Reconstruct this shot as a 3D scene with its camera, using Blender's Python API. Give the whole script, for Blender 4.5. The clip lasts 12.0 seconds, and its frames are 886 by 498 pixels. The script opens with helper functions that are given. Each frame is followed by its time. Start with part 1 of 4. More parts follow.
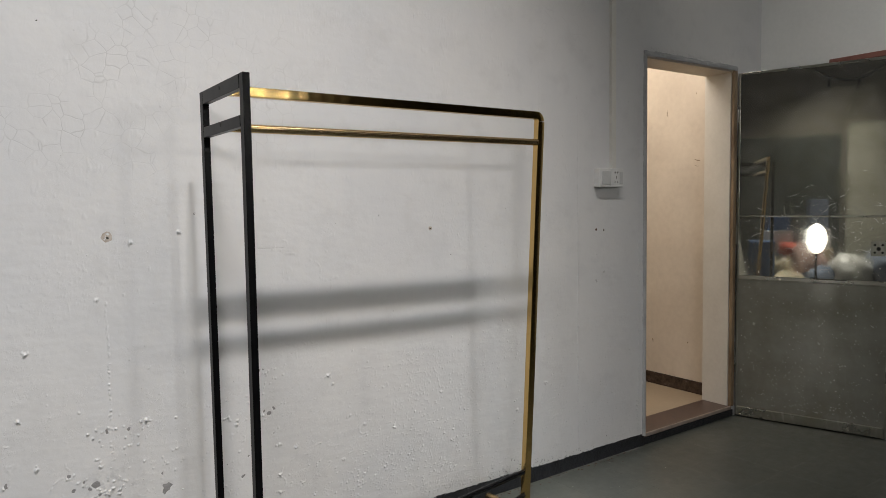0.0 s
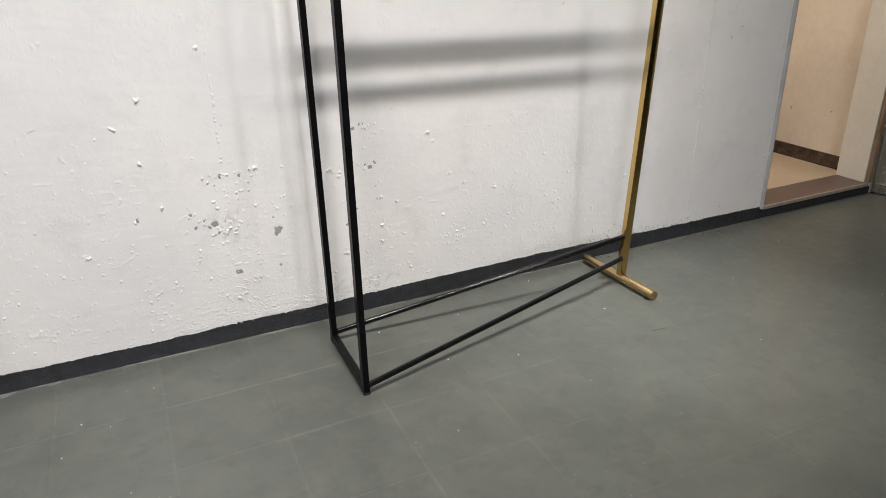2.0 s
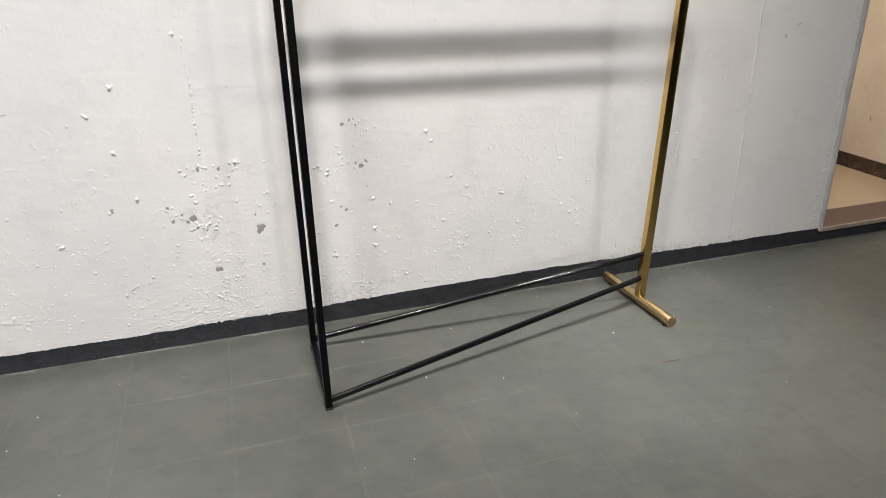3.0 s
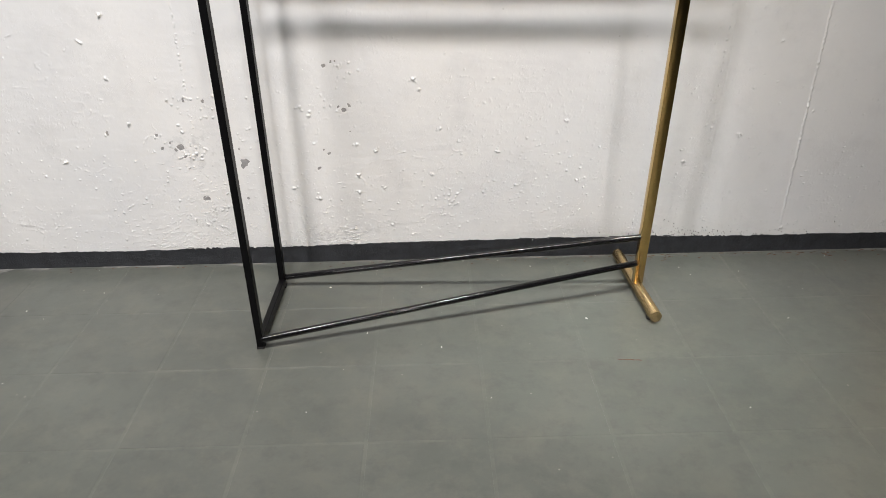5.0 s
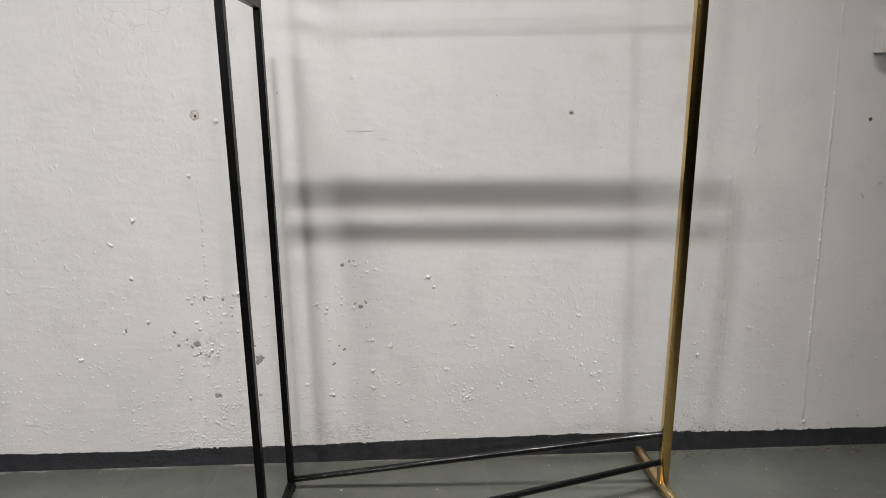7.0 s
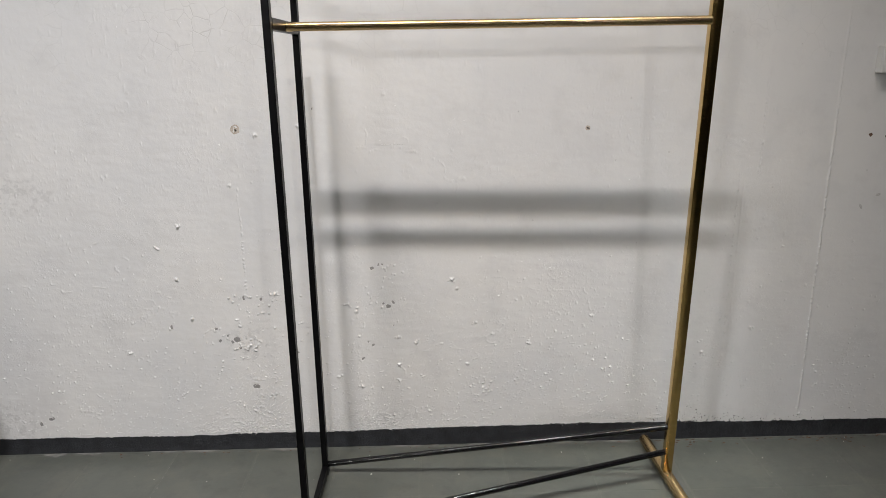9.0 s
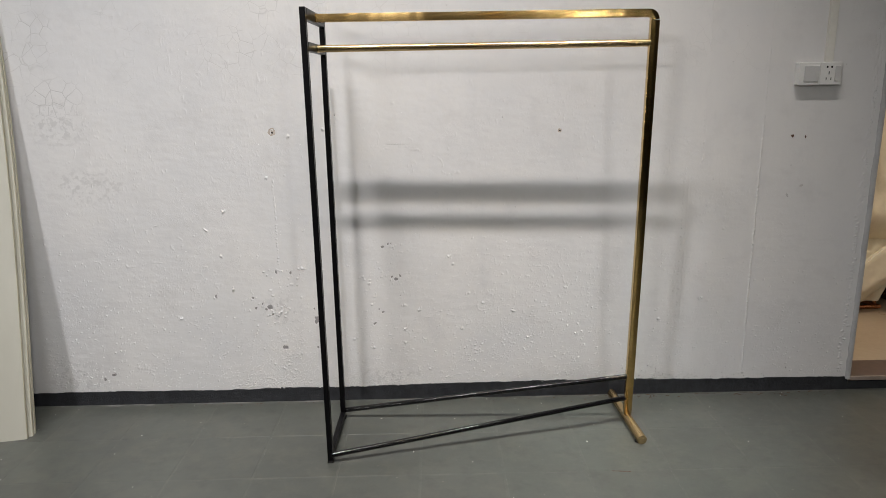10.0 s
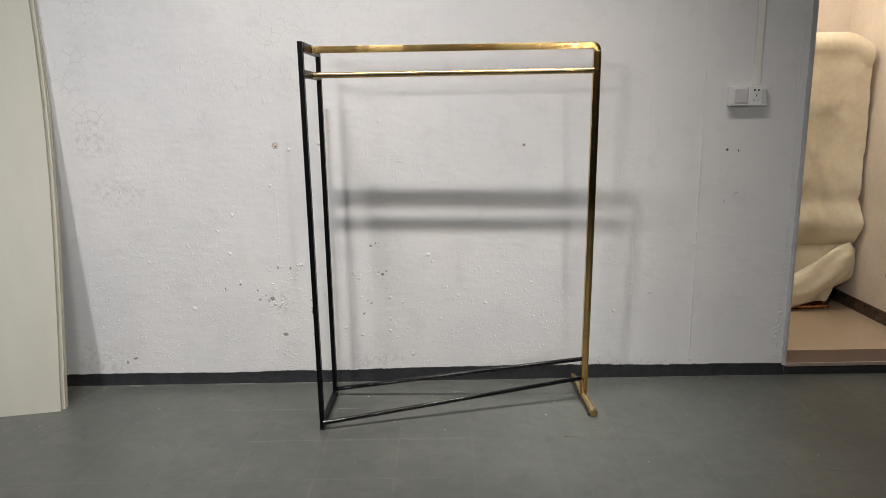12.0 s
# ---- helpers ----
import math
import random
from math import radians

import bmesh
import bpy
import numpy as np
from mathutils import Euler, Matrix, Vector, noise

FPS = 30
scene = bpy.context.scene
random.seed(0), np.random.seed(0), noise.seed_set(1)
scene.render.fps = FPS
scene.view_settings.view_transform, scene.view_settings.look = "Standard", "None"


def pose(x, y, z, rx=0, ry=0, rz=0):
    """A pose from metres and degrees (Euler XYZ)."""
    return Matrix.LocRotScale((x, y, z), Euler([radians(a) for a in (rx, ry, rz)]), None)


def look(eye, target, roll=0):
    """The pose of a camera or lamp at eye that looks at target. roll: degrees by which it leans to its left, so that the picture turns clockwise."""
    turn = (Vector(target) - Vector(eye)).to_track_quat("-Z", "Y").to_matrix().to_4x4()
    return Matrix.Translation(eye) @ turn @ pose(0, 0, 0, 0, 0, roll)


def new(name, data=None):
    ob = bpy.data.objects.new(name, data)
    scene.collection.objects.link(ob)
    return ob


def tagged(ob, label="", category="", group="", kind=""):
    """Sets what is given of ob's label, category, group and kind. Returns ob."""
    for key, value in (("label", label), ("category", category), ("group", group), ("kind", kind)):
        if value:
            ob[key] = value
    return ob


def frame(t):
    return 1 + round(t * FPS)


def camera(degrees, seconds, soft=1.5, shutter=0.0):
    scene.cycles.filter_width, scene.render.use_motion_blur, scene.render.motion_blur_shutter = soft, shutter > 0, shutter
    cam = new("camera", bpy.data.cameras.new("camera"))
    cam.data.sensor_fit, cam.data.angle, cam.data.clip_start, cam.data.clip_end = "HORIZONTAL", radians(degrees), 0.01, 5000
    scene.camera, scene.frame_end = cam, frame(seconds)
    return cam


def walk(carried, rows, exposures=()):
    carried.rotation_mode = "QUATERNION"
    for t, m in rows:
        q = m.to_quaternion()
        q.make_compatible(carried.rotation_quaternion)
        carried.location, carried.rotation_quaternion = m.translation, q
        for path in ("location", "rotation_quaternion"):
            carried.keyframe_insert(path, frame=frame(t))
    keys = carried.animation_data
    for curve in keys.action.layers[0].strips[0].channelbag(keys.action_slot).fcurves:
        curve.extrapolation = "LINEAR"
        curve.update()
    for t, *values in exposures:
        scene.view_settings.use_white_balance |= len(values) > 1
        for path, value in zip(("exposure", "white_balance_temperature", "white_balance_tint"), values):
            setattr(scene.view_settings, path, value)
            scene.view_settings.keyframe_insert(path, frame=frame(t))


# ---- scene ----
cam = camera(65.6, 12.0, soft=0.45)
PATH = [
    (0, (0.605, -0.119, 1.266), (1.756, 1.511, 1.13), -0.9),
    (0.5, (0.617, -0.165, 1.254), (1.584, 1.556, 0.929), -1.0),
    (1, (0.615, -0.135, 1.257), (1.447, 1.628, 0.811), -0.9),
    (1.5, (0.637, -0.126, 1.245), (1.418, 1.567, 0.521), -1.1),
    (2, (0.708, -0.094, 1.235), (1.471, 1.577, 0.443), -1.4),
    (2.5, (0.862, -0.089, 1.216), (1.582, 1.605, 0.433), -1.3),
    (3, (1.061, -0.047, 1.177), (1.598, 1.714, 0.396), -1.3),
    (3.5, (1.299, -0.003, 1.157), (1.663, 1.786, 0.342), -1.3),
    (3.7, (1.417, 0.013, 1.159), (1.685, 1.793, 0.286), -1.3),
    (5.3, (1.72, -0.066, 1.191), (1.753, 1.7, 0.254), -0.8),
    (5.5, (1.706, -0.077, 1.192), (1.752, 1.743, 0.362), -0.9),
    (6, (1.698, -0.071, 1.162), (1.751, 1.875, 0.703), -1.1),
    (6.5, (1.684, -0.056, 1.179), (1.739, 1.895, 0.744), -1.1),
    (7, (1.669, -0.044, 1.218), (1.718, 1.908, 0.787), -1.1),
    (7.2, (1.664, -0.039, 1.254), (1.708, 1.916, 0.835), -0.9),
    (8.8, (1.603, -0.117, 1.431), (1.644, 1.814, 0.913), -0.6),
    (9, (1.608, -0.165, 1.39), (1.639, 1.762, 0.858), -0.9),
    (9.5, (1.619, -0.398, 1.368), (1.645, 1.529, 0.836), -0.9),
    (10, (1.626, -0.686, 1.363), (1.643, 1.258, 0.89), -1.0),
    (10.5, (1.607, -0.93, 1.383), (1.616, 1.022, 0.95), -0.9),
    (11, (1.637, -1.042, 1.369), (1.637, 0.914, 0.953), -0.9),
    (11.5, (1.678, -1.09, 1.37), (1.679, 0.866, 0.952), -0.9),
    (12, (1.755, -1.116, 1.365), (1.749, 0.84, 0.947), -1.0),
]
walk(cam, [(t, look(eye, target, roll)) for t, eye, target, roll in PATH],
     exposures=((0, -0.20, 6400, 9.0), (0.6, -0.15, 6420, 9.2), (1.0, 0.03, 6460, 9.6), (1.5, 0.37, 6500, 10), (2.0, 0.48, 6500, 10), (3.7, 0.56, 6500, 10), (5.5, 0.56, 6500, 10),
                (6.0, 0.02, 6500, 10), (6.5, 0.04, 6500, 10), (7.2, 0.06, 6500, 10), (9.5, 0.02, 6500, 10), (12, 0.09, 6500, 10)))

# ---- world, lights ----
world = bpy.data.worlds.new("world")
scene.world = world
world.use_nodes = True
world.node_tree.nodes["Background"].inputs[0].default_value = (0.5, 0.52, 0.55, 1)
world.node_tree.nodes["Background"].inputs[1].default_value = 0.02


def area_lamp(name, eye, target, sx, sy, watts, colour, spread=180):
    data = bpy.data.lights.new(name, "AREA")
    data.shape, data.size, data.size_y = "RECTANGLE", sx, sy
    data.energy, data.color, data.spread = watts, colour, radians(spread)
    ob = new(name, data)
    ob.matrix_world = look(eye, target)
    return ob


# the workshop's ceiling tubes: one row close to the wall, one row behind
for lamp_x, length, watts, cool, spread, aim in ((0.46, 0.46, 14.7, 0.6, 80, (0.80, 1.50, 0.0)), (1.24, 0.18, 20.4, 0.55, 80, (1.15, 1.50, 0.0)), (1.82, 0.10, 3, 0.4, 80, (1.5, 1.5, 0.0)),
                                                  (2.48, 0.42, 2.6, 0.45, 46, (2.30, 2.05, 0.85))):
    area_lamp("tube_or_fill_lamp", (lamp_x, 0.340, 4.262), aim, length, 0.052, watts * (1 - cool), (1.0, 0.935, 0.885), spread)
    area_lamp("tube_or_fill_lamp", (lamp_x, 0.380, 4.262), aim, length, 0.052, watts * cool, (0.945, 0.955, 1.0), spread)
for lamp_x, watts in ((2.10, 1.4), (0.98, 0.8)):
    area_lamp("tube_or_fill_lamp", (lamp_x, 0.33, 4.262), (lamp_x, 1.6, 0.8), 0.07, 0.09, watts, (1.0, 0.68, 0.30), 60)
# lower lamps far behind
area_lamp("tube_or_fill_lamp", (3.37, -4.2, 2.2), (1.5, 2.0, 0.9), 0.20, 0.12, 3.3, (1.0, 0.945, 0.89), 58)
area_lamp("tube_or_fill_lamp", (-1.25, -4.2, 2.7), (1.0, 2.0, 0.9), 0.90, 0.12, 13.2, (1.0, 0.97, 0.965), 74)
area_lamp("tube_or_fill_lamp", (-0.50, 0.36, 4.262), (-0.15, 2.05, -0.2), 0.10, 0.09, 2.8, (0.97, 0.965, 1.0), 42)
# added fill lamps, no such source known; the first brightens side wall and door
area_lamp("tube_or_fill_lamp", (2.7, -0.2, 4.2), (4.46, 1.0, 1.9), 0.6, 0.12, 4.4, (1.0, 0.975, 0.95), 54)
# added fill lamp that brightens the west end for the steel's reflection
area_lamp("tube_or_fill_lamp", (-2.30, 0.35, 4.3), (-2.70, 0.50, 0.6), 1.0, 0.12, 42, (1.0, 0.965, 0.90), 62)
# added fill lamp, narrow beam lifting the floor round the rack's foot
area_lamp("tube_or_fill_lamp", (2.40, 1.15, 4.2), (2.38, 1.58, 0.0), 0.4, 0.12, 3.3, (0.96, 0.985, 0.97), 26)
# the store room's own warm lamp
area_lamp("store_lamp", (3.40, 2.66, 2.62), (3.62, 2.96, 0.0), 1.4, 0.60, 24.0, (1.0, 0.885, 0.765))


# ---- materials ----
def base_material(name, colour, rough=0.6, metal=0.0):
    m = bpy.data.materials.new(name)
    m.use_nodes = True
    b = m.node_tree.nodes["Principled BSDF"]
    b.inputs["Base Color"].default_value = (*colour, 1)
    b.inputs["Roughness"].default_value = rough
    b.inputs["Metallic"].default_value = metal
    return m, m.node_tree, b


def add(nt, kind, **values):
    n = nt.nodes.new(kind)
    for key, value in values.items():
        n.inputs[key].default_value = value
    return n


def coords(nt, scale=(1, 1, 1)):
    geo = nt.nodes.new("ShaderNodeTexCoord")
    mp = nt.nodes.new("ShaderNodeMapping")
    mp.inputs["Scale"].default_value = scale
    nt.links.new(geo.outputs["Object"], mp.inputs["Vector"])
    return mp.outputs["Vector"]


def noise_tex(nt, vec, scale, detail=4.0, rough=0.55):
    n = add(nt, "ShaderNodeTexNoise", Scale=scale, Detail=detail, Roughness=rough)
    nt.links.new(vec, n.inputs["Vector"])
    return n.outputs["Fac"]


def ramp(nt, fac, stops):
    n = nt.nodes.new("ShaderNodeValToRGB")
    el = n.color_ramp.elements
    while len(el) < len(stops):
        el.new(0.5)
    for e, (at, c) in zip(el, stops):
        e.position = at
        e.color = (*c, 1) if isinstance(c, tuple) else (c, c, c, 1)
    nt.links.new(fac, n.inputs["Fac"])
    return n.outputs["Color"]


def mix(nt, fac, a, b, mode="MIX"):
    n = nt.nodes.new("ShaderNodeMix")
    n.data_type, n.blend_type = "RGBA", mode
    for sock, value in ((n.inputs["Factor"], fac), (n.inputs["A"], a), (n.inputs["B"], b)):
        if isinstance(value, (int, float)):
            sock.default_value = value
        elif isinstance(value, tuple):
            sock.default_value = (*value, 1)
        else:
            nt.links.new(value, sock)
    return n.outputs["Result"]


def calc(nt, op, a, b=0.0):
    n = nt.nodes.new("ShaderNodeMath")
    n.operation = op
    for sock, value in ((n.inputs[0], a), (n.inputs[1], b)):
        if isinstance(value, (int, float)):
            sock.default_value = value
        else:
            nt.links.new(value, sock)
    return n.outputs[0]


def bump(nt, b, height, strength=0.3, distance=0.01, before=None):
    n = add(nt, "ShaderNodeBump", Strength=strength, Distance=distance)
    nt.links.new(height, n.inputs["Height"])
    if before is not None:
        nt.links.new(before, n.inputs["Normal"])
    nt.links.new(n.outputs["Normal"], b.inputs["Normal"])
    return n.outputs["Normal"]


def mottled(name, dark, light, rough=0.6, metal=0.0, scale=6.0, fine=90.0, relief=0.15, distance=0.002, stretch=(1, 1, 1)):
    """A plain material with a coarse and a fine variation and a slight relief."""
    m, nt, b = base_material(name, light, rough, metal)
    v = coords(nt, stretch)
    coarse, small = noise_tex(nt, v, scale), noise_tex(nt, v, fine, 3)
    both = calc(nt, "ADD", calc(nt, "MULTIPLY", coarse, 0.7), calc(nt, "MULTIPLY", small, 0.3))
    nt.links.new(ramp(nt, both, ((0.32, dark), (0.68, light))), b.inputs["Base Color"])
    r = calc(nt, "ADD", rough - 0.08, calc(nt, "MULTIPLY", both, 0.16))
    nt.links.new(r, b.inputs["Roughness"])
    if relief:
        bump(nt, b, both, relief, distance)
    return m


def wall_material():
    """Old emulsion over plaster: patchy white, hairline crazing high up, small relief."""
    m, nt, b = base_material("old_wall_paint", (0.66, 0.655, 0.64), 0.62)
    v = coords(nt)
    large, mid, small = noise_tex(nt, v, 1.3, 5), noise_tex(nt, v, 7, 6, 0.62), noise_tex(nt, v, 60, 4)
    c = ramp(nt, large, ((0.3, (0.60, 0.605, 0.61)), (0.7, (0.69, 0.68, 0.66))))
    c = mix(nt, calc(nt, "MULTIPLY", ramp(nt, mid, ((0.52, 0.0), (0.72, 1.0))), 0.28), c, (0.47, 0.465, 0.46))
    # soft vertical runs of damp
    runs = noise_tex(nt, coords(nt, (9, 1, 0.35)), 1.0, 3)
    c = mix(nt, calc(nt, "MULTIPLY", ramp(nt, runs, ((0.55, 0.0), (0.75, 1.0))), 0.12), c, (0.50, 0.52, 0.55))
    # crazing
    warp = add(nt, "ShaderNodeTexNoise", Scale=5.0, Detail=3.0)
    nt.links.new(v, warp.inputs["Vector"])
    off = nt.nodes.new("ShaderNodeVectorMath")
    off.operation = "MULTIPLY_ADD"
    nt.links.new(warp.outputs["Color"], off.inputs[0])
    off.inputs[1].default_value = (0.07, 0.07, 0.07)
    nt.links.new(v, off.inputs[2])
    vor = add(nt, "ShaderNodeTexVoronoi", Scale=21.0)
    vor.feature = "DISTANCE_TO_EDGE"
    nt.links.new(off.outputs[0], vor.inputs["Vector"])
    line = ramp(nt, vor.outputs["Distance"], ((0.0, 1.0), (0.036, 0.0)))
    sep = nt.nodes.new("ShaderNodeSeparateXYZ")
    nt.links.new(v, sep.inputs[0])
    high = ramp(nt, calc(nt, "MULTIPLY", sep.outputs["Z"], 0.4), ((0.50, 0.0), (0.60, 1.0)))
    leftish = ramp(nt, calc(nt, "ADD", calc(nt, "MULTIPLY", sep.outputs["X"], 0.2), 0.3), ((0.40, 1.0), (0.66, 0.25)))
    some = ramp(nt, noise_tex(nt, v, 3.2, 3), ((0.47, 0.0), (0.62, 1.0)))
    broken = ramp(nt, noise_tex(nt, v, 11, 3), ((0.38, 0.0), (0.55, 1.0)))
    line = calc(nt, "MULTIPLY", line, broken)
    craze = calc(nt, "MULTIPLY", calc(nt, "MULTIPLY", line, some), calc(nt, "MULTIPLY", high, leftish))

    def patch(x, z, rx, rz):
        """1 inside a soft ragged oval on the wall, 0 outside."""
        dx = calc(nt, "MULTIPLY", calc(nt, "SUBTRACT", sep.outputs["X"], x), 1 / rx)
        dz = calc(nt, "MULTIPLY", calc(nt, "SUBTRACT", sep.outputs["Z"], z), 1 / rz)
        d = calc(nt, "ADD", calc(nt, "MULTIPLY", dx, dx), calc(nt, "MULTIPLY", dz, dz))
        return ramp(nt, calc(nt, "ADD", calc(nt, "MULTIPLY", d, 0.5), calc(nt, "MULTIPLY", mid, 0.8)), ((0.45, 1.0), (0.85, 0.0)))
    # badly crazed places
    bold = ramp(nt, vor.outputs["Distance"], ((0.0, 1.0), (0.045, 0.0)))
    for px, pz, rx, rz in ((0.08, 1.60, 0.09, 0.07), (0.12, 1.32, 0.15, 0.09)):
        craze = calc(nt, "MAXIMUM", craze, calc(nt, "MULTIPLY", bold, patch(px, pz, rx, rz)))
    c = mix(nt, calc(nt, "MULTIPLY", craze, 0.48), c, (0.28, 0.27, 0.26))
    # grey, flaking places
    flake = ramp(nt, noise_tex(nt, v, 38, 8, 0.72), ((0.50, 0.0), (0.56, 1.0)))
    worn = None
    for px, pz, rx, rz in ((0.20, 0.98, 0.20, 0.10), (0.12, 1.22, 0.16, 0.12), (0.95, 0.42, 0.12, 0.09), (0.05, 0.12, 0.16, 0.12), (1.40, 0.11, 0.2, 0.05)):
        p = patch(px, pz, rx, rz)
        worn = p if worn is None else calc(nt, "MAXIMUM", worn, p)
    c = mix(nt, calc(nt, "MULTIPLY", calc(nt, "MULTIPLY", worn, flake), 0.40), c, (0.40, 0.395, 0.39))
    lower = ramp(nt, sep.outputs["Z"], ((0.0, 1.0), (1.0, 0.35)))
    scab = calc(nt, "MULTIPLY", calc(nt, "MULTIPLY", flake, ramp(nt, noise_tex(nt, v, 4.5, 4), ((0.48, 0.0), (0.62, 1.0)))), lower)
    # specks
    spot = add(nt, "ShaderNodeTexVoronoi", Scale=22.0)
    nt.links.new(v, spot.inputs["Vector"])
    pick = nt.nodes.new("ShaderNodeSeparateColor")
    nt.links.new(spot.outputs["Color"], pick.inputs[0])
    few = ramp(nt, pick.outputs[0], ((0.93, 0.0), (0.95, 1.0)))
    dot = calc(nt, "MULTIPLY", ramp(nt, spot.outputs["Distance"], ((0.05, 1.0), (0.09, 0.0))), few)
    c = mix(nt, calc(nt, "MULTIPLY", dot, 0.35), c, (0.35, 0.34, 0.33))
    nt.links.new(c, b.inputs["Base Color"])
    h = calc(nt, "ADD", calc(nt, "MULTIPLY", mid, 0.7), calc(nt, "MULTIPLY", small, 0.10))
    h = calc(nt, "SUBTRACT", h, calc(nt, "MULTIPLY", craze, 0.12))
    h = calc(nt, "ADD", h, calc(nt, "MULTIPLY", scab, 0.10))
    n1 = bump(nt, b, h, 0.43, 0.008)
    bump(nt, b, large, 0.25, 0.02, n1)
    return m


def tile_material(name, per_piece=True, joint=False):
    """Grey floor paint over square tiles, scuffed, each tile a little different."""
    m, nt, b = base_material(name, (0.13, 0.135, 0.125), 0.45)
    geo = nt.nodes.new("ShaderNodeNewGeometry")
    world_v = geo.outputs["Position"]
    large, mid, small = noise_tex(nt, world_v, 2.2, 5), noise_tex(nt, world_v, 22, 7, 0.7), noise_tex(nt, world_v, 140, 3)
    c = ramp(nt, large, ((0.28, (0.058, 0.063, 0.055)), (0.72, (0.088, 0.095, 0.083))))
    c = mix(nt, calc(nt, "MULTIPLY", ramp(nt, mid, ((0.5, 0.0), (0.75, 1.0))), 0.36), c, (0.112, 0.114, 0.098))
    patch = noise_tex(nt, world_v, 7.5, 8, 0.72)
    c = mix(nt, calc(nt, "MULTIPLY", ramp(nt, patch, ((0.47, 0.0), (0.64, 1.0))), 0.45), c, (0.109, 0.108, 0.089))
    wet = noise_tex(nt, world_v, 13, 7, 0.72)
    c = mix(nt, calc(nt, "MULTIPLY", ramp(nt, wet, ((0.50, 0.0), (0.66, 1.0))), 0.46), c, (0.046, 0.050, 0.045))
    if joint:
        c = mix(nt, calc(nt, "MULTIPLY", ramp(nt, noise_tex(nt, world_v, 9, 5, 0.7), ((0.46, 0.0), (0.66, 1.0))), 0.35), c, (0.124, 0.121, 0.104))
    if per_piece:
        info = nt.nodes.new("ShaderNodeObjectInfo")
        c = mix(nt, calc(nt, "MULTIPLY", info.outputs["Random"], 0.16), c, (0.046, 0.047, 0.043))
    spot = add(nt, "ShaderNodeTexVoronoi", Scale=38.0)
    nt.links.new(world_v, spot.inputs["Vector"])
    pick = nt.nodes.new("ShaderNodeSeparateColor")
    nt.links.new(spot.outputs["Color"], pick.inputs[0])
    few = ramp(nt, pick.outputs[0], ((0.95, 0.0), (0.96, 1.0)))
    dot = calc(nt, "MULTIPLY", ramp(nt, spot.outputs["Distance"], ((0.06, 1.0), (0.12, 0.0))), few)
    c = mix(nt, calc(nt, "MULTIPLY", dot, 0.6), c, (0.24, 0.23, 0.20))
    nt.links.new(c, b.inputs["Base Color"])
    nt.links.new(ramp(nt, mid, ((0.3, 0.29), (0.7, 0.46))), b.inputs["Roughness"])
    bump(nt, b, calc(nt, "ADD", calc(nt, "MULTIPLY", mid, 0.6), calc(nt, "MULTIPLY", small, 0.2)), 0.18, 0.003)
    return m


def brass_material(name, along, rough=0.24, spread=1.0, turned=False, relief=0.05):
    """Brushed antique brass; along is the direction of the tube. A turned tube is brushed round, not along."""
    m, nt, b = base_material(name, (0.50, 0.33, 0.11), rough, 1.0)
    stretch = {"x": (9, 1500, 1500), "y": (1500, 9, 1500), "z": (1500, 1500, 9)}[along]
    if turned:
        stretch = {"x": (900, 12, 12), "y": (12, 900, 12), "z": (12, 12, 900)}[along]
    v = coords(nt, stretch)
    grain = noise_tex(nt, v, 1.0, 3)
    wear = noise_tex(nt, coords(nt), 9, 5)
    low, high = ((0.48, 0.345, 0.17), (0.58, 0.43, 0.23)) if turned else ((0.54, 0.345, 0.12), (0.66, 0.46, 0.19))
    nt.links.new(mix(nt, wear, low, high), b.inputs["Base Color"])
    if not turned:
        nt.links.new(calc(nt, "ADD", rough - 0.03, calc(nt, "MULTIPLY", grain, 0.06)), b.inputs["Roughness"])
    # brushing: the gloss spreads across the grain
    axis = {"x": (1, 0, 0), "y": (0, 1, 0), "z": (0, 0, 1)}[along]
    if turned:
        lay = nt.nodes.new("ShaderNodeCombineXYZ")
        for k in range(3):
            lay.inputs[k].default_value = axis[k]
    else:
        normal, lay = nt.nodes.new("ShaderNodeNewGeometry"), nt.nodes.new("ShaderNodeVectorMath")
        lay.operation = "CROSS_PRODUCT"
        nt.links.new(normal.outputs["Normal"], lay.inputs[0])
        lay.inputs[1].default_value = axis
    nt.links.new(lay.outputs[0], b.inputs["Tangent"])
    b.inputs["Anisotropic"].default_value = spread
    if not turned:
        # flats ground by hand are never quite even along the bar
        even = noise_tex(nt, coords(nt, {"x": (1, 0, 0), "y": (0, 1, 0), "z": (0, 0, 1)}[along]), 15, 1)
        waves = bump(nt, b, even, 1.0, 0.0022)
        bump(nt, b, grain, relief, 0.0004, waves)
    return m


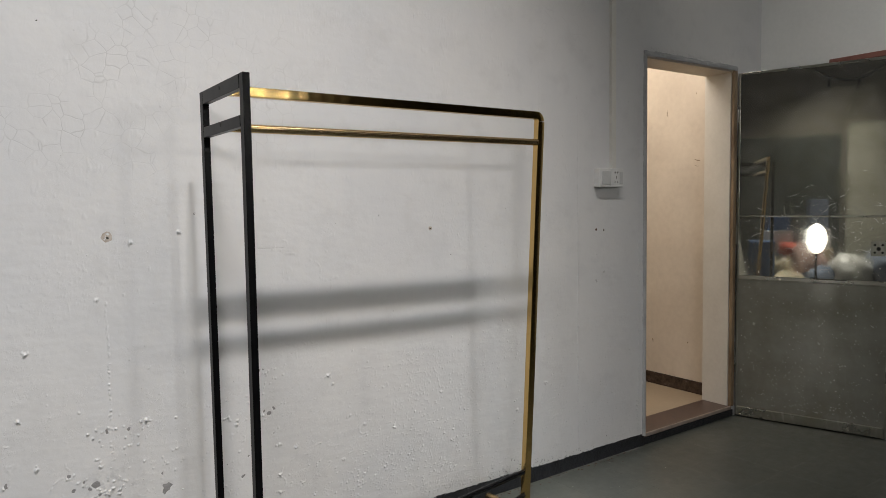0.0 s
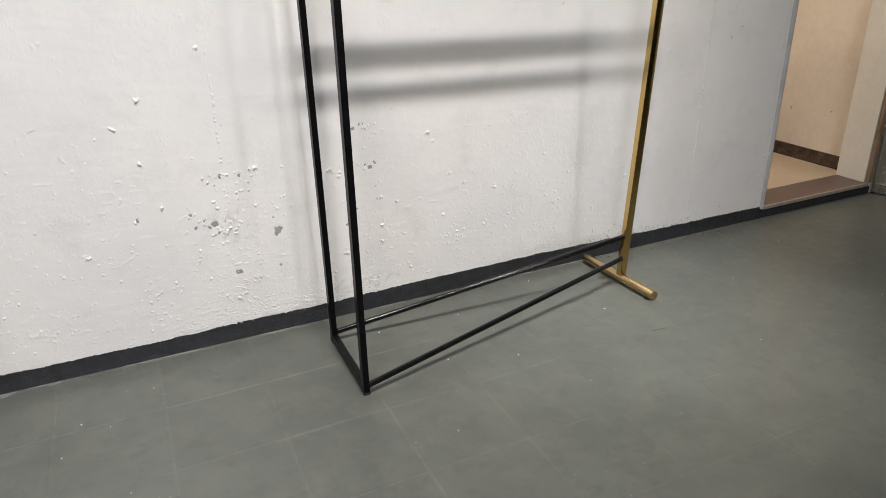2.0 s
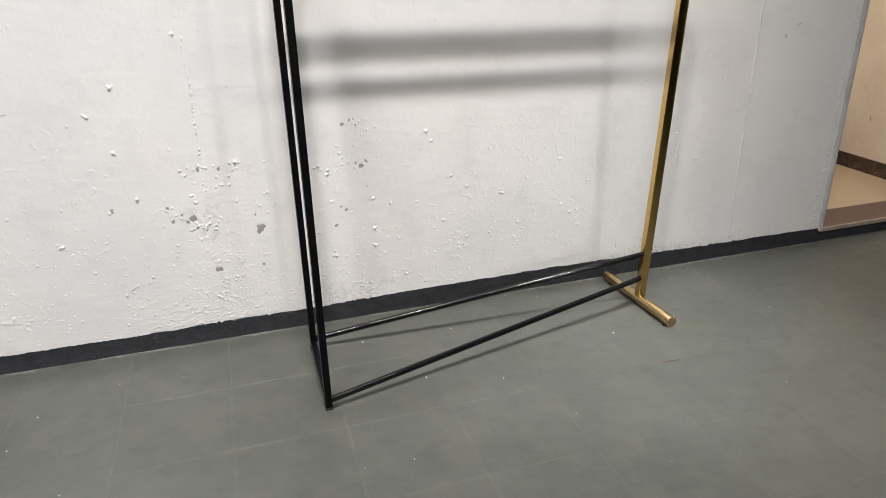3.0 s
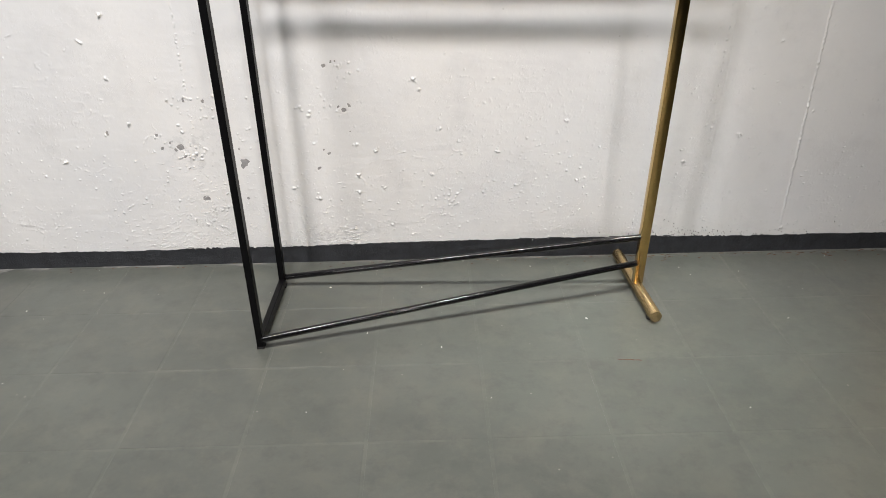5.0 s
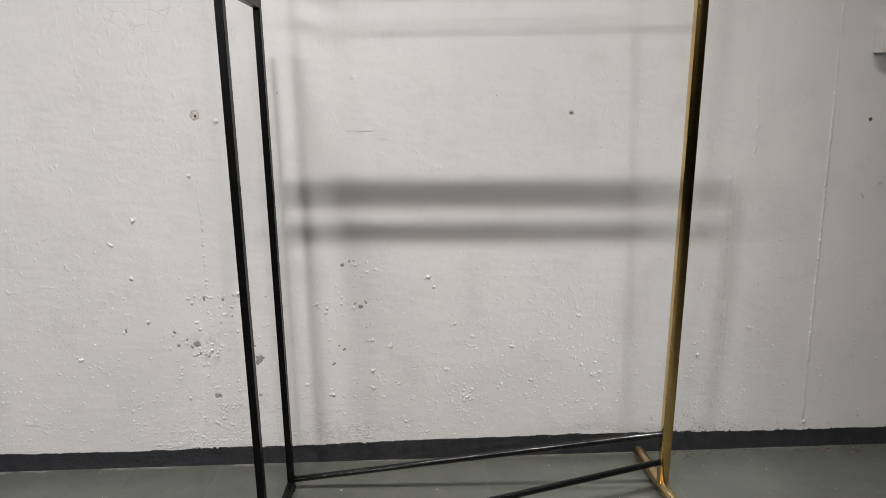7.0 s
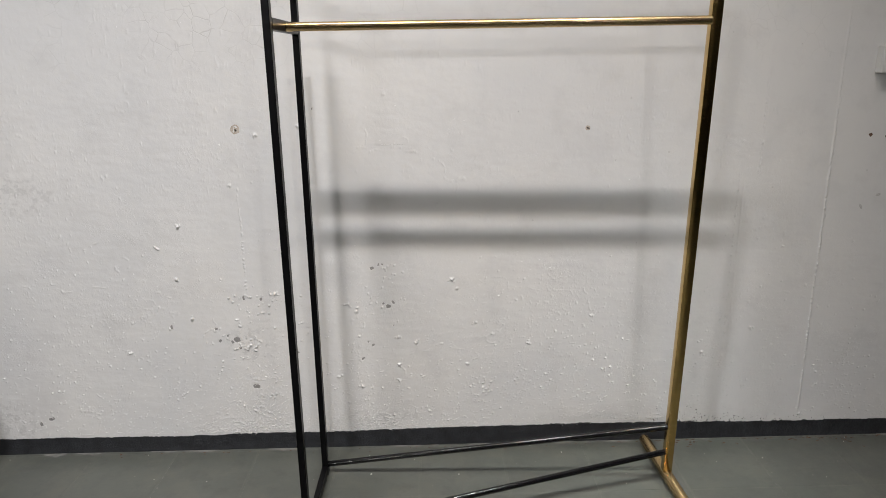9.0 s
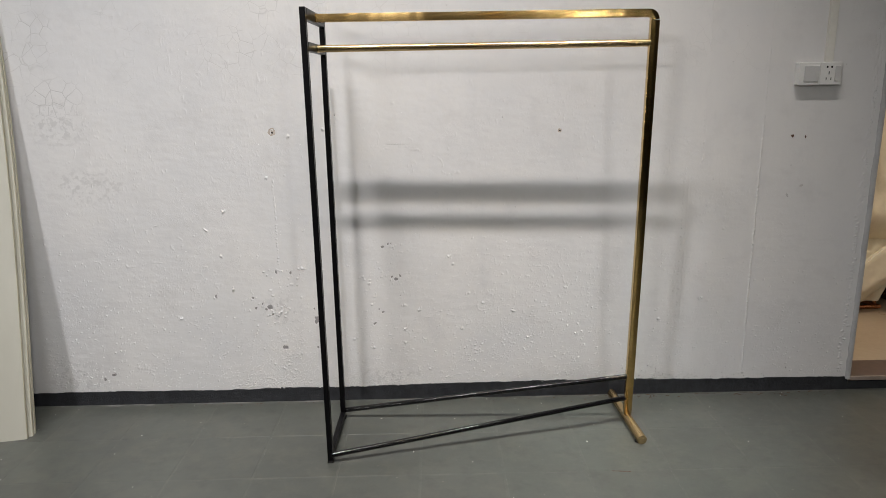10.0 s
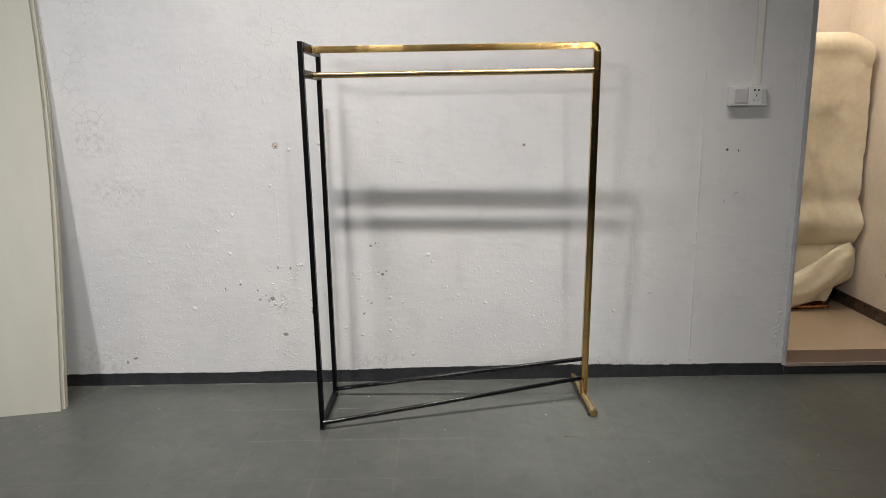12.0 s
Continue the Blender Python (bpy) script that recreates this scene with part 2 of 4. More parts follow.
def steel_material(name, rough, tone, smear, dust=0.0, wiped_part=1.0):
    m, nt, b = base_material(name, (tone, tone, tone * 0.97), rough, 1.0 - dust)
    v = coords(nt)
    cloud, spots = noise_tex(nt, v, 4.0, 6, 0.6), noise_tex(nt, v, 46, 3)
    nt.links.new(calc(nt, "ADD", rough, calc(nt, "MULTIPLY", ramp(nt, cloud, ((0.42, 0.0), (0.75, 1.0))), smear)), b.inputs["Roughness"])
    c = mix(nt, ramp(nt, cloud, ((0.35, 0.0), (0.7, 1.0))), (tone, tone * 0.985, tone * 0.90), (tone * 0.75, tone * 0.73, tone * 0.60))
    c = mix(nt, ramp(nt, spots, ((0.66, 0.0), (0.71, 1.0))), c, (0.62, 0.62, 0.58))
    # dried runs and wiped streaks
    runs = noise_tex(nt, coords(nt, (26, 26, 2.2)), 1.0, 5, 0.6)
    wiped = noise_tex(nt, coords(nt, (3, 3, 11)), 1.0, 6, 0.7)
    film = calc(nt, "MULTIPLY", ramp(nt, wiped, ((0.46, 0.0), (0.68, 1.0))), ramp(nt, runs, ((0.38, 0.15), (0.66, 1.0))))
    c = mix(nt, calc(nt, "MULTIPLY", film, 0.30), c, (0.50, 0.48, 0.42))
    ring = add(nt, "ShaderNodeTexWave", Scale=3.2, Distortion=9.0, Detail=4.0)
    ring.wave_type, ring.rings_direction = "RINGS", "Y"
    nt.links.new(coords(nt, (1.6, 1.6, 1)), ring.inputs["Vector"])
    wipe = calc(nt, "MULTIPLY", ramp(nt, ring.outputs["Fac"], ((0.80, 0.0), (0.97, 1.0))), ramp(nt, noise_tex(nt, v, 6, 5, 0.65), ((0.46, 0.0), (0.66, 1.0))))
    c = mix(nt, calc(nt, "MULTIPLY", wipe, 0.45 * wiped_part), c, (0.66, 0.65, 0.62))
    wipe = calc(nt, "MULTIPLY", wipe, wiped_part)
    film = calc(nt, "MAXIMUM", film, wipe)
    nt.links.new(calc(nt, "SUBTRACT", 1.0 - dust, calc(nt, "MULTIPLY", film, 0.14)), b.inputs["Metallic"])
    nt.links.new(c, b.inputs["Base Color"])
    wave = calc(nt, "ADD", noise_tex(nt, v, 2.5, 2), calc(nt, "MULTIPLY", noise_tex(nt, coords(nt, (5, 5, 9)), 1.0, 2), 0.25))
    bump(nt, b, wave, 0.02, 0.01)
    return m


def strip_material():
    m, nt, b = base_material("black_skirting_paint", (0.02, 0.021, 0.024), 0.50)
    v = coords(nt)
    n = noise_tex(nt, v, 24, 6, 0.65)
    nt.links.new(ramp(nt, n, ((0.33, (0.008, 0.009, 0.011)), (0.72, (0.023, 0.025, 0.030)))), b.inputs["Base Color"])
    bump(nt, b, noise_tex(nt, v, 60, 6, 0.68), 0.85, 0.006)
    return m


WALL = wall_material()
TILE = tile_material("painted_floor_tile")
FLOOR_FAR = tile_material("painted_floor", False)
GROUT = tile_material("worn_joint", False, True)
STRIP = strip_material()
CHIP = mottled("bare_plaster", (0.20, 0.195, 0.19), (0.33, 0.32, 0.31), 0.9, scale=40, fine=200, relief=0.4)
HOLE = mottled("hole_shadowed_mortar", (0.03, 0.027, 0.023), (0.08, 0.07, 0.06), 0.95, scale=80)
RING = mottled("brown_crumbled_plaster", (0.36, 0.31, 0.26), (0.54, 0.49, 0.43), 0.9, scale=60, fine=250, relief=0.5)
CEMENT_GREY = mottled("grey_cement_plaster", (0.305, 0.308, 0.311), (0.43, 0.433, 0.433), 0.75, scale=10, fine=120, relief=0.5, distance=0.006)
WEST_WALL = mottled("worn_wall_paint", (0.15, 0.14, 0.12), (0.22, 0.205, 0.175), 0.8, scale=1.4, fine=30)
# unseen walls: the dark colour stands in for a dim room in reflections
OTHER_WALL = mottled("darkened_unseen_wall", (0.05, 0.047, 0.042), (0.085, 0.08, 0.072), 0.8, scale=1.4, fine=30)
SIDE_WALL = mottled("side_wall_paint", (0.70, 0.71, 0.69), (0.79, 0.79, 0.77), 0.65, scale=1.6, fine=50, relief=0.2, distance=0.004)
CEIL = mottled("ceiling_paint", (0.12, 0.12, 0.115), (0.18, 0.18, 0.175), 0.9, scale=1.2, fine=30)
BLACK = mottled("black_powder_coat", (0.002, 0.002, 0.0024), (0.004, 0.004, 0.0045), 0.33, scale=30, fine=700, relief=0.05, distance=0.0003)
BLACK.node_tree.nodes["Principled BSDF"].inputs["Specular IOR Level"].default_value = 0.10
BLACK_GLOSS = mottled("glossy_black_enamel", (0.003, 0.003, 0.0034), (0.005, 0.005, 0.0055), 0.15, scale=30, fine=500, relief=0)
BLACK_GLOSS.node_tree.nodes["Principled BSDF"].inputs["Specular IOR Level"].default_value = 0.30
RUBBER = mottled("black_rubber", (0.008, 0.008, 0.008), (0.014, 0.014, 0.014), 0.8, scale=40)
BRASS_X, BRASS_Z = brass_material("brushed_brass_bar", "x", 0.23), brass_material("brushed_brass_post", "z", 0.15, 0.0)
BRASS_TUBE, BRASS_FOOT = brass_material("turned_brass_tube", "x", 0.22, 0.5, True), brass_material("turned_brass_foot", "y", 0.26, 0.9, True)
PLASTIC = mottled("white_switch_plastic", (0.62, 0.62, 0.60), (0.70, 0.70, 0.68), 0.35, scale=20, relief=0)
ROCKER = mottled("grey_white_rocker", (0.50, 0.50, 0.49), (0.57, 0.57, 0.56), 0.32, scale=20, relief=0)
DUCT = mottled("aged_white_trunking", (0.58, 0.57, 0.51), (0.68, 0.67, 0.62), 0.45, scale=8, relief=0.05)
DARK = mottled("dark_slot", (0.01, 0.01, 0.01), (0.02, 0.02, 0.02), 0.8, scale=30, relief=0)
RUST = mottled("rusty_fixing", (0.06, 0.03, 0.02), (0.16, 0.09, 0.06), 0.9, scale=90)
SMUDGE = mottled("grey_smudge", (0.40, 0.39, 0.38), (0.52, 0.51, 0.50), 0.8, scale=60)
BOARD = mottled("cream_laminate", (0.43, 0.42, 0.355), (0.50, 0.49, 0.415), 0.42, scale=1.5, fine=14, relief=0.05, stretch=(1, 1, 0.2))
BOARD_EDGE = mottled("cream_board_edge", (0.46, 0.43, 0.32), (0.60, 0.57, 0.45), 0.6, scale=20, stretch=(1, 1, 0.1))
STORE_WALL = mottled("cream_store_paint", (0.56, 0.49, 0.41), (0.70, 0.625, 0.53), 0.7, scale=2.5, fine=30, relief=0.2, distance=0.003)
REVEAL = mottled("white_reveal_paint", (0.62, 0.59, 0.53), (0.72, 0.69, 0.63), 0.65, scale=4, fine=50, relief=0.2, distance=0.003)
STORE_FLOOR = mottled("beige_floor_tile", (0.32, 0.25, 0.17), (0.42, 0.34, 0.245), 0.30, scale=2, fine=40, relief=0)
SKIRT = mottled("dark_brown_marble", (0.02, 0.014, 0.011), (0.09, 0.06, 0.045), 0.25, scale=26, fine=90, relief=0)
SILL = mottled("brown_granite", (0.055, 0.034, 0.027), (0.11, 0.070, 0.057), 0.35, scale=40, fine=250, relief=0)
SILL_EDGE = mottled("pale_edge_strip", (0.20, 0.16, 0.13), (0.33, 0.27, 0.23), 0.5, scale=20)
STEEL_MIRROR = steel_material("mirror_stainless", 0.018, 0.58, 0.09, 0.10)
STEEL_DULL = steel_material("dull_stainless", 0.30, 0.38, 0.16, 0.06, 0.12)
dull_shader = STEEL_DULL.node_tree.nodes["Principled BSDF"]
upright = STEEL_DULL.node_tree.nodes.new("ShaderNodeCombineXYZ")
upright.inputs[2].default_value = 1.0
STEEL_DULL.node_tree.links.new(upright.outputs[0], dull_shader.inputs["Tangent"])
dull_shader.inputs["Anisotropic"].default_value = 0.8
STEEL_RAIL = steel_material("brushed_stainless", 0.26, 0.50, 0.12)
WIPE = mottled("dried_wipe_mark", (0.66, 0.66, 0.63), (0.84, 0.83, 0.80), 0.4, scale=30, relief=0)
RUSTY_FRAME = mottled("brown_door_frame", (0.14, 0.09, 0.05), (0.34, 0.25, 0.16), 0.5, scale=14, fine=90, stretch=(1, 1, 0.3))
WOOD_RED = mottled("red_brown_wood", (0.16, 0.06, 0.045), (0.30, 0.13, 0.10), 0.5, scale=8, fine=60, stretch=(1, 0.2, 1))
WRAP = mottled("cream_foam_wrap", (0.67, 0.600, 0.445), (0.79, 0.72, 0.56), 0.45, scale=5, fine=40, relief=0.3, distance=0.01)
WRAP.node_tree.nodes["Principled BSDF"].inputs["Subsurface Weight"].default_value = 0.35
WRAP.node_tree.nodes["Principled BSDF"].inputs["Subsurface Radius"].default_value = (0.06, 0.05, 0.035)
WRAP.node_tree.nodes["Principled BSDF"].inputs["Subsurface Scale"].default_value = 1.0
TAPE = mottled("brown_tape", (0.47, 0.37, 0.24), (0.57, 0.46, 0.31), 0.3, scale=10, relief=0)
COPPER = mottled("copper_tube", (0.55, 0.24, 0.12), (0.70, 0.36, 0.20), 0.28, 1.0, scale=12, relief=0)
CABINET = mottled("dark_cabinet_paint", (0.035, 0.042, 0.038), (0.07, 0.078, 0.07), 0.4, scale=3, fine=30, relief=0)
BLUE = mottled("blue_plastic", (0.05, 0.10, 0.22), (0.08, 0.15, 0.30), 0.45, scale=6, relief=0)
RED = mottled("red_cloth", (0.40, 0.07, 0.05), (0.58, 0.14, 0.10), 0.85, scale=12)
PINK = mottled("pale_pink_cloth", (0.50, 0.33, 0.29), (0.66, 0.46, 0.41), 0.85, scale=12)
BLUE_GREY = mottled("blue_grey_cloth", (0.16, 0.20, 0.28), (0.26, 0.30, 0.38), 0.85, scale=12)
SMEAR = mottled("pale_cement_smear", (0.080, 0.081, 0.077), (0.165, 0.162, 0.150), 0.9, scale=30, fine=160)
SCUFF = mottled("brown_scuff", (0.16, 0.11, 0.07), (0.34, 0.26, 0.18), 0.85, scale=60)
LAMP_GLOW = mottled("lit_lens", (0.8, 0.8, 0.8), (0.8, 0.8, 0.8), 0.4, relief=0)
LAMP_GLOW.node_tree.nodes["Principled BSDF"].inputs["Emission Color"].default_value = (1.0, 0.97, 0.92, 1)
LAMP_GLOW.node_tree.nodes["Principled BSDF"].inputs["Emission Strength"].default_value = 8.0
CRUMB = mottled("plaster_crumb", (0.42, 0.41, 0.38), (0.60, 0.59, 0.56), 0.9, scale=50)


# ---- building helpers ----
def part(name, bm, material, parent=None, label=""):
    me = bpy.data.meshes.new(name)
    bm.normal_update()
    bm.to_mesh(me)
    bm.free()
    me.materials.append(material)
    ob = new(name, me)
    if parent is not None:
        ob.parent = parent
    if label:
        ob["label"] = label
    return ob


def smooth(ob, angle=40):
    ob.data.polygons.foreach_set("use_smooth", [True] * len(ob.data.polygons))
    ob.data.set_sharp_from_angle(angle=radians(angle))
    return ob


def thing(name, label, category, at=(0, 0, 0), group="", kind=""):
    ob = new(name)
    ob.empty_display_size = 0.05
    ob.location = at
    return tagged(ob, label, category, group, kind)


def box_into(bm, lo, hi):
    c = [(a + b) / 2 for a, b in zip(lo, hi)]
    s = [b - a for a, b in zip(lo, hi)]
    return bmesh.ops.create_cube(bm, size=1, matrix=Matrix.Translation(c) @ Matrix.Diagonal((*s, 1)))["verts"]


def box(lo, hi, bevel=0.0, segments=2):
    bm = bmesh.new()
    box_into(bm, lo, hi)
    if bevel:
        bmesh.ops.bevel(bm, geom=bm.edges[:], offset=bevel, segments=segments, affect="EDGES", profile=0.5)
    return bm


def rod(a, b, radius, sides=24, bevel=0.0):
    a, b = Vector(a), Vector(b)
    bm = bmesh.new()
    turn = (b - a).to_track_quat("Z", "Y").to_matrix().to_4x4()
    bmesh.ops.create_cone(bm, cap_ends=True, segments=sides, radius1=radius, radius2=radius, depth=(b - a).length,
                          matrix=Matrix.Translation((a + b) / 2) @ turn)
    if bevel:
        rim = [e for e in bm.edges if any(len(f.verts) > 4 for f in e.link_faces)]
        bmesh.ops.bevel(bm, geom=rim, offset=bevel, segments=2, affect="EDGES", profile=0.5)
    return bm


def beam(a, b, wide, deep, bevel=0.0015, up=(0, 1, 0)):
    """A rectangular tube from a to b; deep is its size along up, wide across it."""
    a, b = Vector(a), Vector(b)
    z = (b - a).normalized()
    x = Vector(up).cross(z).normalized()
    y = z.cross(x)
    m = Matrix((x, y, z)).transposed().to_4x4()
    bm = bmesh.new()
    bmesh.ops.create_cube(bm, size=1, matrix=Matrix.Translation((a + b) / 2) @ m @ Matrix.Diagonal((wide, deep, (b - a).length, 1)))
    if bevel:
        bmesh.ops.bevel(bm, geom=bm.edges[:], offset=bevel, segments=2, affect="EDGES", profile=0.5)
    return bm


def sweep(path, section, closed_ends=True):
    """A section (list of 2D points: sideways, up) carried along a path of places."""
    bm = bmesh.new()
    rings = []
    pts = [Vector(p) for p in path]
    side = None
    for i, p in enumerate(pts):
        ahead = (pts[min(i + 1, len(pts) - 1)] - pts[max(i - 1, 0)]).normalized()
        side = Vector((0, 1, 0)) if side is None else side
        side = (side - ahead * side.dot(ahead)).normalized()
        up = ahead.cross(side)
        rings.append([bm.verts.new(p + side * u + up * v) for u, v in section])
    for r0, r1 in zip(rings, rings[1:]):
        for k in range(len(section)):
            bm.faces.new((r0[k], r0[(k + 1) % len(section)], r1[(k + 1) % len(section)], r1[k]))
    if closed_ends:
        bm.faces.new(rings[0][::-1])
        bm.faces.new(rings[-1])
    bmesh.ops.recalc_face_normals(bm, faces=bm.faces[:])
    return bm


def rounded_square(half, r, n=3, other=None):
    """Section of a tube: half its size sideways and, where it differs, upwards."""
    out, other = [], other or half
    for cx, cy, a0 in ((1, 1, 0), (-1, 1, 90), (-1, -1, 180), (1, -1, 270)):
        for k in range(n + 1):
            a = radians(a0 + 90 * k / n)
            out.append((cx * (half - r) + r * math.cos(a), cy * (other - r) + r * math.sin(a)))
    return out


def blob(bm, x, z, r, flat, seed, sides=7, ragged=1.0, sunk=0.0005):
    """A small irregular lump or chip lying on the wall."""
    rng = random.Random(seed * 7919 + int(x * 1e4) * 31 + int(z * 1e4))
    turn, long = rng.uniform(0, math.pi), rng.uniform(0.85, 1.7)
    ca, sa = math.cos(turn), math.sin(turn)
    dx, dz = rng.uniform(-0.25, 0.25) * r, rng.uniform(-0.25, 0.25) * r
    ring = []
    for k in range(sides):
        a = 2 * math.pi * (k + rng.uniform(-0.3, 0.3)) / sides
        q = r * (1 + ragged * rng.uniform(-0.45, 0.25))
        p, s = q * long * math.cos(a), q * math.sin(a) / long
        ring.append(bm.verts.new((x + p * ca - s * sa, WALL_Y + sunk, z + p * sa + s * ca)))
    inner = [bm.verts.new((x + dx + (v.co.x - x) * 0.5, WALL_Y - flat * rng.uniform(0.7, 1.2), z + dz + (v.co.z - z) * 0.5)) for v in ring]
    for k in range(sides):
        bm.faces.new((ring[k], ring[(k + 1) % sides], inner[(k + 1) % sides], inner[k]))
    bm.faces.new(inner)


# ---- structure ----
WALL_Y, DOOR_L, DOOR_R, DOOR_TOP, SIDE_X = 2.13, 3.443, 4.215, 1.980, 4.485
ROOM_L, ROOM_BACK, CEILING_Z, SILL_Z = -3.4, -4.6, 4.5, 0.060


def build_walls():
    bm = bmesh.new()
    box_into(bm, (ROOM_L, WALL_Y, -0.1), (DOOR_L, WALL_Y + 0.16, CEILING_Z))
    box_into(bm, (DOOR_L, WALL_Y, DOOR_TOP), (DOOR_R, WALL_Y + 0.16, CEILING_Z))
    box_into(bm, (DOOR_R, WALL_Y, -0.1), (SIDE_X + 0.16, WALL_Y + 0.16, CEILING_Z))
    wall = part("wall_north", bm, WALL)
    tagged(wall, "old white painted plaster wall, crazed, chipped and lumpy", "wall", kind="structure")
    # unseen stretch of the east wall, coloured dark so the brass reflects shade
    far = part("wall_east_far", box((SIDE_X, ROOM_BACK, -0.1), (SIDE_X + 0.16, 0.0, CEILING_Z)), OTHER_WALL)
    tagged(far, "unseen workshop wall, coloured dark to keep reflections dim", "wall", kind="structure")
    side = part("wall_east", box((SIDE_X, 0.0, -0.1), (SIDE_X + 0.16, WALL_Y, CEILING_Z)), SIDE_WALL)
    tagged(side, "pale grey painted side wall behind the steel door", "wall", kind="structure")
    west = part("wall_west", box((ROOM_L - 0.16, ROOM_BACK, -0.1), (ROOM_L, WALL_Y + 0.16, CEILING_Z)), WEST_WALL)
    tagged(west, "plain worn grey workshop wall", "wall", kind="structure")
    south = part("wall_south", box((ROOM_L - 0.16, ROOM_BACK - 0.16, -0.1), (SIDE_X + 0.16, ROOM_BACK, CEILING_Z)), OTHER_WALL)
    tagged(south, "unseen workshop wall, coloured dark to keep reflections dim", "wall", kind="structure")
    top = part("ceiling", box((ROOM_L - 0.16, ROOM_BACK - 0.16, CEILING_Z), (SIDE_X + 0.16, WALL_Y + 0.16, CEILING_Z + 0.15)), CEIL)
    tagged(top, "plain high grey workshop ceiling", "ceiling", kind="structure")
    return wall


wall_north = build_walls()


def strip_top(x):
    return (0.060 + 0.011 * math.exp(-((x - 2.0) / 0.55) ** 2) + 0.004 * noise.noise((x * 2.3, 0.3, 0))
            + 0.0035 * noise.noise((x * 17, 1.7, 0)) + 0.0025 * noise.noise((x * 90, 4.1, 0))
            + (0.007 * max(0.0, noise.noise((x * 120, 7.7, 0))) if 2.45 < x < 3.1 else 0.003 * max(0.0, noise.noise((x * 150, 2.2, 0)))))


def build_skirting():
    """Hand-painted black skirting with a ragged upper edge, a few mm proud of the wall."""
    bm = bmesh.new()
    step, x, cols = 0.003, -1.6, []
    while x < DOOR_L - 0.002:
        t = strip_top(x)
        w = 0.0022 * noise.noise((x * 6, 9.0, 0))
        front = WALL_Y - 0.004
        cols.append([bm.verts.new(p) for p in ((x, front - 0.004 + w, 0.0), (x, front + w * 0.5, t * 0.5), (x, front + 0.001, t), (x, WALL_Y + 0.002, t + 0.001))])
        x += step
    for a, b in zip(cols, cols[1:]):
        for k in range(3):
            bm.faces.new((a[k], b[k], b[k + 1], a[k + 1]))
    ob = part("baseboard", bm, STRIP)
    smooth(ob, 60)
    return tagged(ob, "hand-painted black skirting band with a ragged top edge", "skirting", kind="structure")


build_skirting()


# ---- doorway, store room ----
def build_doorway():
    sill = thing("door_sill", "brown granite door threshold with pale front edge", "threshold", (DOOR_L, WALL_Y, 0), kind="structure")
    sill.location = (0, 0, 0)
    part("riser", box((DOOR_L, WALL_Y - 0.006, 0.0), (DOOR_R + 0.02, WALL_Y + 0.16, SILL_Z - 0.022), 0.002), STRIP, sill, "black painted riser")
    part("slab", box((DOOR_L, WALL_Y + 0.001, SILL_Z - 0.022), (DOOR_R, WALL_Y + 0.172, SILL_Z), 0.002), SILL, sill)
    part("edge_strip", box((DOOR_L, WALL_Y - 0.009, SILL_Z - 0.018), (DOOR_R, WALL_Y + 0.001, SILL_Z + 0.001), 0.002), SILL_EDGE, sill, "pale edge strip")
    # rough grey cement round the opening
    def rough_band(n, at, outer, vertical):
        bm, prev = bmesh.new(), None
        for k in range(n + 1):
            s = k / n
            wob = 0.010 * noise.noise((s * 14, outer, 2)) + 0.007 * noise.noise((s * 60, outer, 5))
            bulge = 0.004 * noise.noise((s * 40, outer, 8))
            row = []
            for j, (q, d) in enumerate(((0.0, 0.010), (0.40, 0.012 + bulge), (0.72, 0.009 + bulge), (1.0, 0.0))):
                off = q * ((0.021 if vertical else 0.030) + 0.5 * wob)
                d2 = WALL_Y - d if j < 3 else WALL_Y + 0.002
                row.append(bm.verts.new((at - off, d2, 0.05 + s * (outer - 0.05)) if vertical
                                        else (DOOR_L - 0.018 + s * (DOOR_R + 0.038 - DOOR_L), d2, at + off)))
            if prev:
                for j in range(3):
                    bm.faces.new((prev[j], prev[j + 1], row[j + 1], row[j]) if vertical else (prev[j], row[j], row[j + 1], prev[j + 1]))
            prev = row
        bmesh.ops.recalc_face_normals(bm, faces=bm.faces[:])
        return bm
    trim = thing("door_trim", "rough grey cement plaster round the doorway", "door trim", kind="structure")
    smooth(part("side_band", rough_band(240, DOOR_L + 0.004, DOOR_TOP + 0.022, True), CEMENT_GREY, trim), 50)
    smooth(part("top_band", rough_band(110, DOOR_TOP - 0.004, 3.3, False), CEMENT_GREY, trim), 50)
    # torn crust of filler beyond the cement
    rng, bm = random.Random(91), bmesh.new()
    for k in range(430):
        s = rng.random()
        if k % 3 == 0:
            x, z = DOOR_L - 0.032 - abs(rng.gauss(0, 0.010)), 0.09 + s * (DOOR_TOP - 0.06)
        else:
            x, z = DOOR_L - 0.03 + s * (DOOR_R - DOOR_L), DOOR_TOP + 0.028 + abs(rng.gauss(0, 0.013)) * (1.1 - 0.6 * s)
        blob(bm, x, z, rng.uniform(0.0022, 0.0070), rng.uniform(0.0014, 0.0034), k, 7)
    smooth(part("filler_crust", bm, WALL, trim, "torn white filler crust"), 70)["kind"] = "stuff"
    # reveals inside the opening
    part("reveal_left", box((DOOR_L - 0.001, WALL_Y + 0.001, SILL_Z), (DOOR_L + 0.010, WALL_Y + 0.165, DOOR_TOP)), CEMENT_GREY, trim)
    part("reveal_right", box((DOOR_R - 0.012, WALL_Y + 0.012, SILL_Z), (DOOR_R + 0.001, WALL_Y + 0.175, DOOR_TOP)), REVEAL, trim, "white painted reveal")
    part("soffit", box((DOOR_L, WALL_Y + 0.002, DOOR_TOP - 0.012), (DOOR_R, WALL_Y + 0.17, DOOR_TOP + 0.001)), STORE_WALL, trim, "cream painted soffit")
